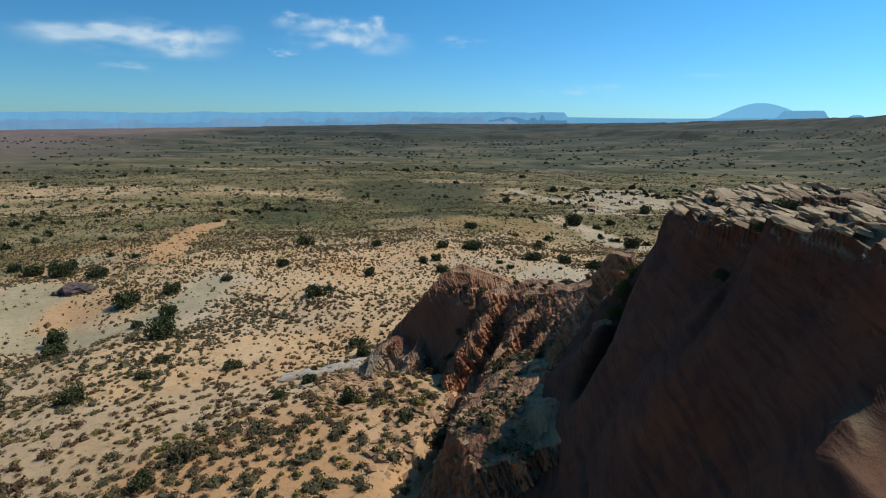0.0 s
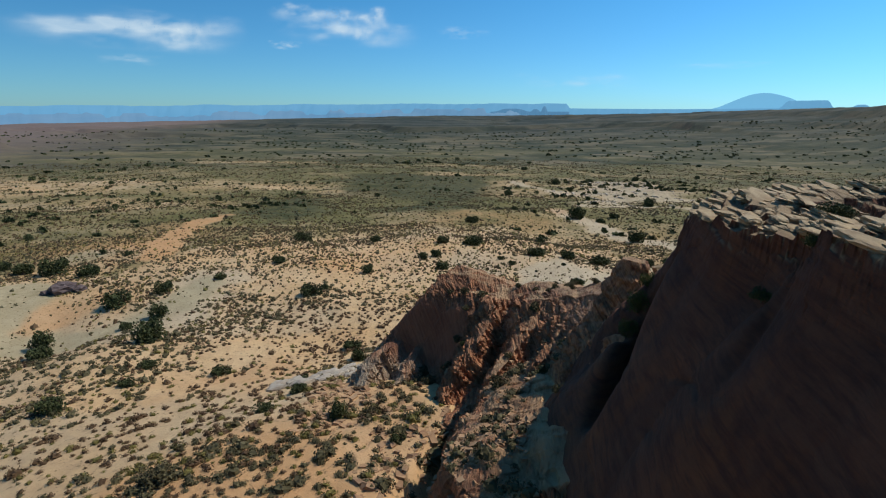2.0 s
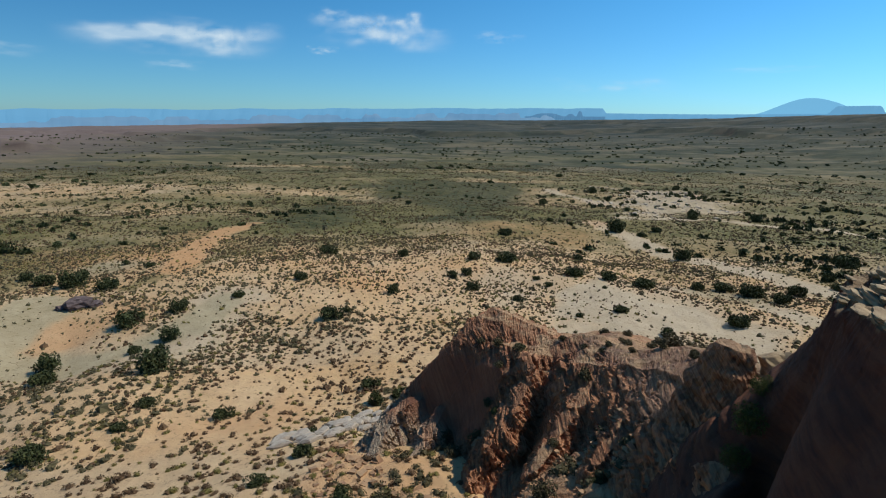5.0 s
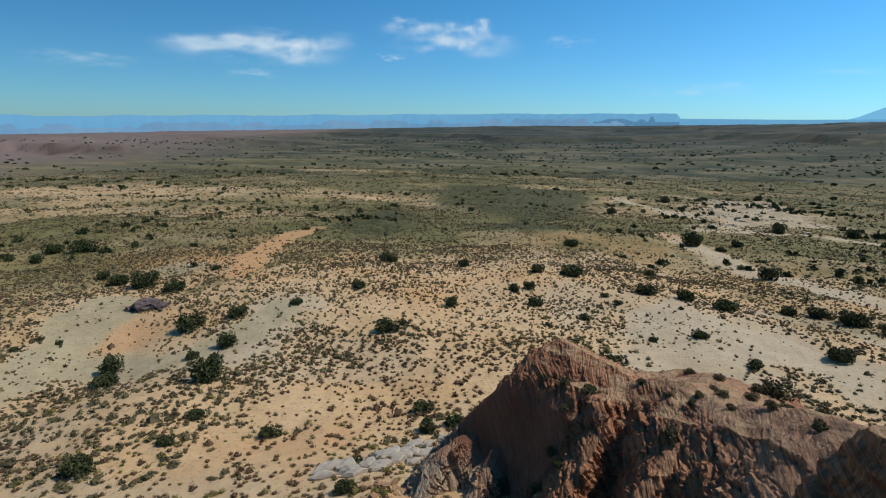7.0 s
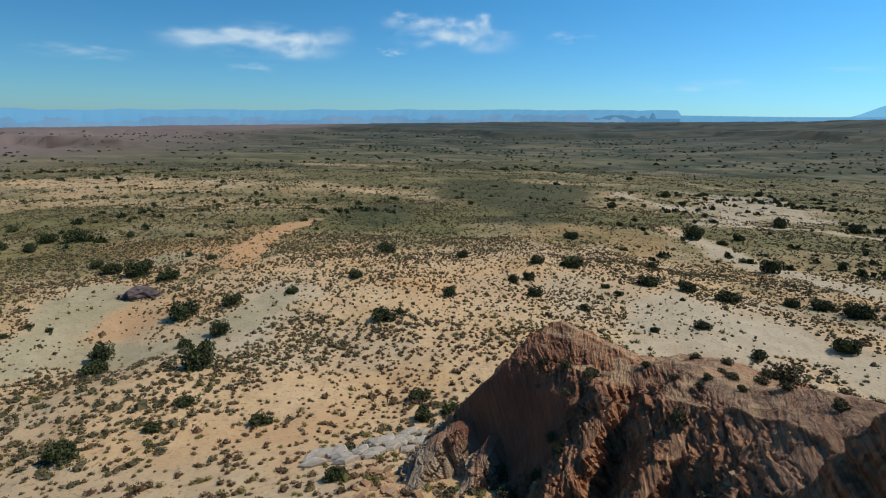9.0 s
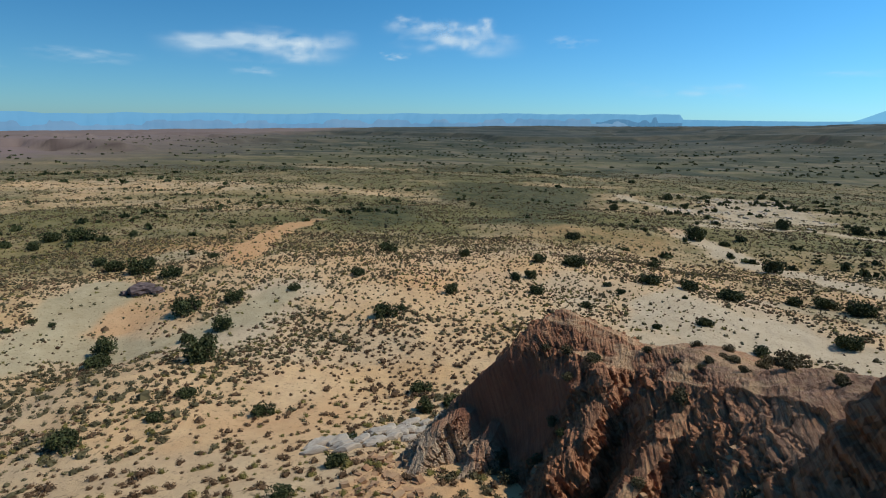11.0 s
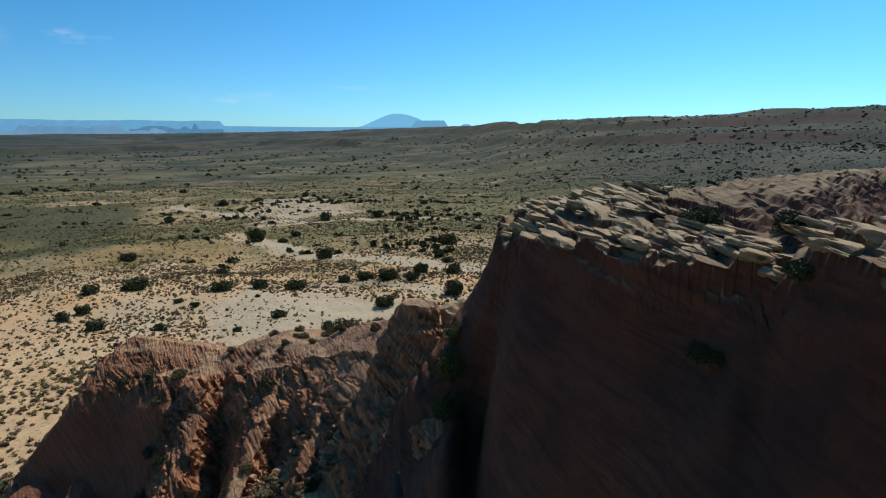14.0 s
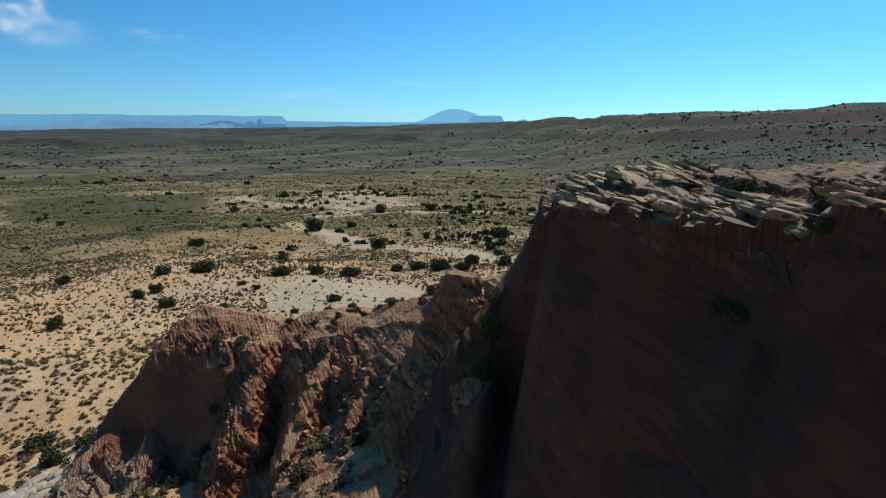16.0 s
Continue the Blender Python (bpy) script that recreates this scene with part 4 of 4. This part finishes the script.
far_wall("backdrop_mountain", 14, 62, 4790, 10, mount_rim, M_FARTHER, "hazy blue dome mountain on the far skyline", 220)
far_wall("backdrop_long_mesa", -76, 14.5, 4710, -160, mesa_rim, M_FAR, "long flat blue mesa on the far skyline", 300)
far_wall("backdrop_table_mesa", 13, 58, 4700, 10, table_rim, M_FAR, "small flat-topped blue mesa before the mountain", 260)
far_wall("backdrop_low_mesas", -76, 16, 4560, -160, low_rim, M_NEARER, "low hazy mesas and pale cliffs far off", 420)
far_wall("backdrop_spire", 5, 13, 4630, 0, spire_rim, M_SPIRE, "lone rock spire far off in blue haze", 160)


def make_cloud():
    n = Nodes("cloud_vapour", 1.0)
    wisp = n.noise(0.0022, 6, 0.55, n.coords((1, 1, 2.6)), 0.8)
    dense = n.maths("MULTIPLY", n.attribute("mass"), n.ramp(wisp, (0.2, 0.35), (0.75, 0.85)))
    glow, clear, both = (n.tree.nodes.new(k) for k in ("ShaderNodeEmission", "ShaderNodeBsdfTransparent", "ShaderNodeMixShader"))
    glow.inputs["Color"].default_value, glow.inputs["Strength"].default_value = (0.74, 0.88, 0.97, 1), 0.9
    n.put(both.inputs[0], dense)
    n.tree.links.new(clear.outputs[0], both.inputs[1])
    n.tree.links.new(glow.outputs[0], both.inputs[2])
    n.tree.links.new(both.outputs[0], n.tree.nodes["Material Output"].inputs["Surface"])
    return n.mat


M_CLOUD = make_cloud()


def cloud(az, el, wide, tall, mass, seed, skew=0.0):
    a, e = np.meshgrid(np.linspace(-1, 1, 60), np.linspace(-1, 1, 26))
    warp = 0.28 * fbm(a * 2.2, e * 1.6, 4, seed)
    body = np.exp(-((np.abs(a) * (1 + warp)) ** 2.6) * 3.2) * np.exp(-((e + warp * 1.4 - 0.25 * a * skew) ** 2) * 5.5)
    edge = smooth(1.0, 0.75, np.abs(a)) * smooth(1.0, 0.7, np.abs(e))
    body = np.clip(body * mass * (0.75 + 0.7 * fbm(a * 3.5, e * 2.0, 4, seed + 9)), 0, 1) * edge
    az_r, el_r = np.radians(az + a * wide / 2), np.radians(el + e * tall / 2)
    r = 4740.0
    ob = sheet("backdrop_cloud", r * np.cos(el_r) * np.sin(az_r), r * np.cos(el_r) * np.cos(az_r), 22 + r * np.sin(el_r), M_CLOUD, None, (("mass", body),))
    return tagged(ob, "thin white cloud in a clear blue sky", "cloud", kind="structure")


cloud(-28.6, 6.9, 20, 4.2, 1.3, 243, 0.1)
cloud(-24.8, 6.8, 9, 4.0, 0.9, 203, 0.5)
cloud(-9.8, 8.0, 16, 4.0, 0.75, 207, -0.7)
cloud(-8.2, 8.6, 7, 3.8, 0.9, 209, 0.5)
cloud(-13.5, 9.3, 7, 2.2, 0.6, 211)
cloud(-15.5, 6.3, 3.5, 1.0, 0.5, 213)
cloud(-29.0, 4.4, 6, 1.3, 0.35, 215)
cloud(-43.0, 4.9, 10, 1.6, 0.35, 217)
cloud(-50.5, 3.8, 5, 1.6, 0.4, 219)
cloud(13.5, 3.3, 14, 2.6, 0.35, 221)
cloud(2.0, 7.9, 6, 1.4, 0.3, 223)
cloud(26.0, 4.7, 10, 1.1, 0.2, 225)

# ---- plants ----
rng = np.random.default_rng(7)


def tuft(count, leaf, flat, seed, lobes=1, hollow=0.35):
    """Loose triangles that fill a bush of radius one, standing on z = 0."""
    g = np.random.default_rng(seed)
    centre = np.zeros((lobes, 3))
    size = np.ones(lobes)
    if lobes > 1:
        turn = g.uniform(0, 6.283, lobes)
        out = g.uniform(0.25, 0.62, lobes)
        centre = np.stack([out * np.cos(turn), out * np.sin(turn), g.uniform(-0.05, 0.55, lobes)], -1)
        size = g.uniform(0.34, 0.55, lobes)
    which = g.integers(0, lobes, count)
    d = g.normal(size=(count, 3))
    d /= np.linalg.norm(d, axis=1)[:, None]
    d[:, 2] = np.abs(d[:, 2]) * 1.0 if lobes == 1 else d[:, 2]
    p = centre[which] + d * (size[which] * g.uniform(hollow, 1.0, count) ** 0.6)[:, None]
    p[:, 2] = (p[:, 2] + (0.3 if lobes > 1 else 0.03)) * flat
    p[:, 2] = np.maximum(p[:, 2], 0.02)
    a, b = g.normal(size=(count, 3)), g.normal(size=(count, 3))
    a /= np.linalg.norm(a, axis=1)[:, None]
    b -= (a * b).sum(1)[:, None] * a
    b /= np.linalg.norm(b, axis=1)[:, None]
    s = (leaf * g.uniform(0.6, 1.3, count))[:, None]
    return np.stack([p - a * s, p + a * s * 0.6 + b * s * 0.8, p + a * s * 0.5 - b * s * 0.8], 1).reshape(-1, 3)


def clump(sides, rings, leaves, leaf, seed):
    """A compact low bush of radius one: a broken dome of facets with loose leaves round it."""
    g = np.random.default_rng(seed)
    rows = []
    for k in range(rings):
        t = (k + 1) / rings
        a = 6.283 * (np.arange(sides) + g.uniform(-0.3, 0.3, sides)) / sides
        w = math.sin(1.75 * t) * g.uniform(0.4, 1.2, sides)
        rows.append(np.stack([w * np.cos(a), w * np.sin(a), np.maximum(0.85 * math.cos(1.57 * t) + g.uniform(-0.16, 0.16, sides), -0.05)], -1))
    top, faces = np.array([g.uniform(-0.2, 0.2), g.uniform(-0.2, 0.2), 0.85]), []
    for k in range(sides):
        j = (k + 1) % sides
        faces.append((top, rows[0][k], rows[0][j]))
        for lo, hi in zip(rows[1:], rows):
            faces += [(hi[k], lo[k], lo[j]), (hi[k], lo[j], hi[j])]
    return np.concatenate([np.array(faces).reshape(-1, 3) * 0.8, tuft(leaves, leaf, 0.95, seed + 50, 1, 0.6)])


def triangles(name, pts, material):
    me = bpy.data.meshes.new(name)
    n = len(pts)
    me.vertices.add(n), me.loops.add(n), me.polygons.add(n // 3)
    me.vertices.foreach_set("co", pts.astype(np.float32).reshape(-1))
    me.loops.foreach_set("vertex_index", np.arange(n, dtype=np.int32))
    me.polygons.foreach_set("loop_start", np.arange(0, n, 3, dtype=np.int32))
    me.update(calc_edges=True)
    me.materials.append(material)
    return me


def scatter(name, x, y, size, kinds, material, label, category, sink=0.0, on=None):
    """Many small plants joined as one piece of stuff."""
    z = (on or land_height)(x, y) - sink * size
    turn, pick = rng.uniform(0, 6.283, len(x)), rng.integers(0, len(kinds), len(x))
    tall = rng.uniform(0.8, 1.25, len(x))
    parts = []
    for k, proto in enumerate(kinds):
        m = pick == k
        c, s = np.cos(turn[m])[:, None], np.sin(turn[m])[:, None]
        px, py, pz = proto[None, :, 0], proto[None, :, 1], proto[None, :, 2]
        w = size[m][:, None]
        parts.append(np.stack([x[m][:, None] + w * (c * px - s * py), y[m][:, None] + w * (s * px + c * py), z[m][:, None] + w * tall[m][:, None] * pz], -1).reshape(-1, 3))
    return tagged(new(name, triangles(name, np.concatenate(parts), material)), label, category, kind="stuff")


def spread(count, r0, r1, density, az0=-56, az1=86):
    """Random places in a ring in front of the viewpoint, thinned by the ground's density."""
    r = np.sqrt(rng.uniform(r0 * r0, r1 * r1, count))
    a = np.radians(rng.uniform(az0, az1, count))
    x, y = r * np.sin(a), 8 + r * np.cos(a)
    keep = rng.uniform(0, 1, count) < density(x, y)
    return x[keep], y[keep]


def bare_rock(x, y):
    return np.maximum(butte_height(x, y)[0], ridge_height(x, y)[0]) > ground_height(x, y) - 0.1


def brush_density(x, y):
    red, pale, green, far, mauve, clay, dark = cover(x, y)
    d = 0.5 + 0.9 * smooth(-0.5, 0.6, fbm(x / 9, y / 9, 3, 121)) + 0.5 * green + 0.9 * trail(x, y, GREEN_STRIP, 3.0, 277)
    d = d * (1 - 0.8 * smooth(0.35, 0.85, pale)) * (1 - 0.7 * patch(x, y, SAND_FLAT, 3, 281)) * (1 - 0.9 * clay) * (1 - 0.6 * dark) * (1 - 0.85 * spot(x, y, -48.5, 61, 8, 7)) * (1 - 0.85 * trail(x, y, SAND_TRACK, 2.8, 273)) * (1 - 0.8 * spot(x, y, -9, 90, 9, 4)) * (1 - 0.7 * spot(x, y, -2.5, 73, 1.6, 9))
    return np.where(bare_rock(x, y), 0.0, d)


def patchy(seed, size=14):
    return lambda x, y: brush_density(x, y) * smooth(-0.9, 0.35, fbm(x / size, y / size, 3, seed))


NEAR = [clump(6, 2, 58, 0.16, s) for s in (1, 2, 3, 4)]
PLAIN = [clump(6, 2, 16, 0.22, s) for s in (11, 12, 13, 14)]
MID = [clump(4, 2, 5, 0.22, s) for s in (5, 6, 7)]
FAR = [clump(5, 1, 4, 0.45, s) for s in (8, 9, 10)]
for ring, (r0, r1, count, kinds, grow) in enumerate(((8, 34, 3600, NEAR, 0.80), (34, 62, 8200, PLAIN, 0.80), (62, 120, 30000, MID, 0.82), (120, 230, 26000, MID, 1.05), (230, 620, 30000, FAR, 1.75))):
    for name, mat, share, mean, seed, label in (
            ("sagebrush", M_SAGE, 0.40, 0.31, 131, "low grey-green sagebrush scattered over dry sand"),
            ("dry_brush", M_BROWN, 0.36, 0.25, 133, "small dry brown desert brush on sand"),
            ("rabbitbrush", M_YELLOW, 0.24, 0.25, 137, "yellow-green rabbitbrush tufts on sandy ground")):
        x, y = spread(int(count * share * (2.2 if ring < 2 else 1.9)), r0, r1, patchy(seed + ring), -84 if ring < 2 else -56, 60 if ring < 2 else 72)
        size = mean * grow * np.exp(rng.normal(0, 0.33, len(x)))
        scatter(name, x, y, size, kinds, mat, label, "shrub", 0.05, ground_height)


x, y = on_talus(np.random.default_rng(41), 240)
scatter("talus_brush", x, y, 0.22 * np.exp(rng.normal(0, 0.4, len(x))), NEAR, M_SAGE, "grey-green brush rooted among rubble", "shrub", 0.05)


def far_juniper_density(x, y):
    u = 0.8 * x - 0.6 * y
    return np.where(bare_rock(x, y), 0, smooth(-0.25, 0.5, fbm(x / 90, y / 40, 4, 141)) * 0.7 + 0.6 * smooth(60, 700, u + 0.1 * np.hypot(x, y)))


WOODS = [tuft(34, 0.40, 0.8, s, 4) for s in (21, 22, 23)]
SPECK = [tuft(8, 0.75, 0.8, s) for s in (24, 25)]
x, y = spread(1300, 115, 330, far_juniper_density)
scatter("juniper_scrub", x, y, rng.uniform(0.55, 1.4, len(x)), WOODS, M_JUNIPER, "dark juniper bushes dotted over the plain", "juniper", 0.1, ground_height)
x, y = spread(9000, 330, 1500, far_juniper_density)
scatter("juniper_woodland", x, y, rng.uniform(1.0, 2.6, len(x)), SPECK, M_JUNIPER, "far dark junipers spread over the plain", "juniper", 0.1, ground_height)
x, y = spread(8000, 40, 900, lambda x, y: smooth(10, 60 + 0.6 * np.hypot(x, y), 0.8 * x - 0.6 * y + 0.12 * np.hypot(x, y)) * np.where(bare_rock(x, y), 0, 0.9), 30, 86)
scatter("upland_scrub", x, y, rng.uniform(0.5, 1.7, len(x)), MID, M_JUNIPER, "dark scrub on the slope of the upland", "shrub", 0.1, ground_height)


BENCH = [(28, 140), (60, 300), (130, 360), (190, 300), (150, 190), (100, 150), (62, 92), (46, 96)]
x, y = spread(2600, 85, 370, lambda x, y: patch(x, y, BENCH, 10, 383) * (0.08 + 0.75 * smooth(0.0, 0.5, fbm(x / 22, y / 22, 3, 385))), 5, 60)
scatter("bench_scrub", x, y, rng.uniform(0.5, 1.7, len(x)), WOODS, M_JUNIPER, "dark scrub along a dry rocky drainage", "shrub", 0.1, ground_height)


# junipers that can be told apart
def limb(bm, a, b, ra, rb, sides=6):
    a, b = Vector(a), Vector(b)
    turn = (b - a).to_track_quat("Z", "Y")
    ends = []
    for p, r in ((a, ra), (b, rb)):
        ends.append([bm.verts.new(p + turn @ Vector((r * math.cos(6.283 * k / sides), r * math.sin(6.283 * k / sides), 0))) for k in range(sides)])
    for k in range(sides):
        bm.faces.new((ends[0][k], ends[0][(k + 1) % sides], ends[1][(k + 1) % sides], ends[1][k]))
    bm.faces.new(ends[1])


def make_bush(name, seed, count, lobes, flat, leaf_mat, label, category, group, leaf=0.082):
    """A bush of unit half-width: several leaning stems and a ragged crown of leaves."""
    g = random.Random(seed)
    root = new(name)
    tagged(root, label, category, group)
    bm = bmesh.new()
    for k in range(5):
        t = k * 1.257 + g.uniform(-0.4, 0.4)
        mid = (0.22 * math.cos(t), 0.22 * math.sin(t), 0.32 * flat)
        limb(bm, (0.05 * math.cos(t), 0.05 * math.sin(t), -0.25), mid, 0.075, 0.05)
        limb(bm, mid, (0.55 * math.cos(t + 0.3), 0.55 * math.sin(t + 0.3), g.uniform(0.5, 0.9) * flat), 0.05, 0.018)
    me = bpy.data.meshes.new("trunk")
    bm.to_mesh(me), bm.free()
    me.materials.append(M_BARK)
    trunk = new("trunk", me)
    trunk.parent = root
    crown = new("crown", triangles("crown", tuft(int(1.9 * count), leaf, flat, seed, lobes, 0.5), leaf_mat))
    crown.parent = root
    return root


JUNIPER_LABEL = "dark green juniper bush growing out of sandy ground"
junipers = [make_bush("juniper", 300 + k, 900, 11, f, M_JUNIPER, JUNIPER_LABEL, "juniper", "junipers on the plain") for k, f in enumerate((0.95, 0.8, 1.1, 0.9, 0.7))]
low_bushes = [make_bush("desert_shrub", 400 + k, 600, 8, f, M_SAGE, "grey-green desert shrub rooted in a rock crack", "shrub", "shrubs on the rocks") for k, f in enumerate((0.7, 0.9))]
green_bushes = [make_bush("green_shrub", 450 + k, 1500, 12, f, M_JUNIPER, "dark green shrub rooted on a sandstone ledge", "shrub", "shrubs on the rocks", 0.05) for k, f in enumerate((0.6, 0.75))]

bright_bushes = [make_bush("oak_shrub", 470, 1500, 12, 1.15, M_BRIGHT, "yellow-green oak shrub growing in a rock gully", "shrub", "shrubs on the rocks", 0.05)]


first_use = set()


def plant(kinds, places):
    for x, y, wide in places:
        ob = kinds[int(rng.integers(0, len(kinds)))]
        h = float(land_height(np.array([x]), np.array([y]))[0])
        s = wide / 2
        m = Matrix.Translation((x, y, h - 0.12 * s)) @ Matrix.Rotation(float(rng.uniform(0, 6.283)), 4, "Z")
        if ob.name in first_use:
            made = copy_thing(ob, m)
        else:
            made, ob.matrix_basis = ob, m
            first_use.add(ob.name)
        made.scale = (s, s, s * float(rng.uniform(0.85, 1.15)))


plant(junipers, [(-94.6, 102.9, 5.8), (-100.7, 101.3, 4.1), (-86.4, 107.7, 2.0), (-93.8, 91.1, 3.0), (-105.1, 94.7, 3.2), (-70.9, 82.3, 2.5), (-61.1, 79.8, 4.6), (-54.1, 77.1, 3.6),
                 (-60.4, 91.0, 1.6), (-55.0, 89.0, 1.9), (-41.5, 63.2, 3.8), (-37.5, 67.1, 2.6), (-33.7, 58.7, 2.7), (-36.1, 55.5, 1.9), (-29.7, 48.9, 3.5), (-25.8, 41.7, 1.8),
                 (-25.4, 37.5, 1.6), (-19.1, 40.5, 1.7), (-28.5, 33.5, 2.2), (-42.3, 50.3, 3.0), (-54.0, 56.8, 1.1), (-56.2, 53.4, 1.0), (-56.2, 56.4, 1.0), (-32.0, 72.1, 2.1)])
plant(junipers, [(-26.2, 80.9, 2.7), (-27.8, 102.1, 3.6), (-13.5, 101.3, 2.5), (-11.7, 76.6, 2.2), (-17.1, 64.3, 2.9), (-15.8, 66.7, 1.4), (-0.1, 97.7, 3.1), (5.6, 99.5, 4.4),
                 (-3.6, 86.2, 2.1), (-1.5, 88.3, 2.1), (-0.5, 80.7, 2.3), (16.1, 90.3, 3.5), (19.7, 105.6, 2.4), (21.5, 89.1, 3.5), (26.5, 86.8, 4.2), (19.4, 82.9, 1.0),
                 (18.9, 71.5, 2.4), (11.1, 83.7, 1.5), (9.7, 87.1, 1.6), (6.0, 76.4, 1.7), (13.2, 69.6, 1.4), (35.6, 89.0, 2.5), (39.5, 88.5, 3.6), (41.7, 84.5, 4.0)])
plant(junipers, [(32.3, 68.4, 3.2), (22.0, 63.8, 1.9), (7.6, 60.5, 3.2), (39.5, 154.0, 5.5), (51.4, 156.8, 3.7), (45.4, 150.3, 3.2), (7.5, 137.3, 3.9), (21.6, 159.1, 2.3),
                 (44.4, 118.5, 4.5), (-8.0, 43.2, 1.6), (-6.1, 44.8, 2.2), (-9.1, 47.1, 1.9), (-11.0, 36.1, 1.3), (-26.3, 215.4, 3.1), (-78.6, 180.2, 3.2), (27.6, 226.0, 3.3),
                 (62.1, 293.5, 6), (91.9, 332.8, 6), (124.6, 345.1, 6), (95.3, 190.7, 4.9), (78.5, 199.2, 4.9), (42.9, 66.9, 3.3), (72.4, 110.7, 6), (206.9, 224.4, 6)])
plant(junipers, [(150.7, 242.1, 6), (72.4, 185.9, 4.1), (43.5, 79.5, 2.6), (266.5, 202.3, 6), (29.8, 239.7, 4.5), (-43.9, 53.4, 2.9), (-66.4, 80.0, 3.5), (-10.1, 31.9, 1.5),
                 (-6.1, 25.5, 1.3), (-14.5, 18.1, 1.4), (-11.3, 28.2, 1.3), (-2.6, 22.0, 0.9), (48.0, 84.0, 3.0), (52.0, 80.0, 3.6), (46.0, 72.0, 2.2), (60.0, 96.0, 3.0),
                 (58.0, 90.0, 2.4)])
plant(low_bushes, [(4.94, 28.3, 1.0), (2.17, 32.8, 0.8), (1.0, 32.3, 0.7), (0.55, 31.2, 0.7), (-0.1, 30.3, 1.0), (-1.8, 31.8, 1.5), (2.2, 21.5, 1.1), (3.77, 17.3, 0.5), (0.1, 34.6, 0.6), (1.1, 33.7, 0.8),
                   (8.96, 36.1, 0.7), (6.6, 31.1, 0.6), (7.5, 31.4, 0.9), (10.8, 35.8, 0.9), (8.0, 37.9, 0.8), (11.6, 35.6, 1.8), (-13.4, 20.2, 1.8), (-4.2, 25.6, 1.2), (8.6, 25.7, 0.7), (7.9, 33.2, 0.6), (6.0, 30.2, 0.5), (5.4, 31.6, 0.6), (9.6, 33.6, 0.8), (9.2, 30.6, 0.6), (10.4, 32.4, 0.7), (7.2, 29.2, 0.5), (8.3, 28.4, 0.6), (4.6, 33.4, 0.6), (11.4, 33.4, 0.8), (9.9, 28.0, 0.6), (2.9, 24.9, 0.6), (3.5, 22.9, 0.5), (-1.4, 30.2, 1.1)])
plant(bright_bushes, [(6.75, 18.0, 1.0), (6.3, 17.6, 0.85), (7.2, 18.5, 0.7)])
plant(green_bushes, [(10.0, 13.4, 1.1), (10.6, 11.8, 1.3), (7.2, 11.5, 0.8), (7.5, 10.5, 0.7), (7.9, 11.2, 0.35), (4.05, 21.7, 0.9), (0.9, 30.0, 0.8), (2.3, 33.2, 0.9)])
for spare in junipers + low_bushes + green_bushes + bright_bushes:
    if spare.name not in first_use:
        for piece in list(spare.children):
            bpy.data.objects.remove(piece)
        bpy.data.objects.remove(spare)
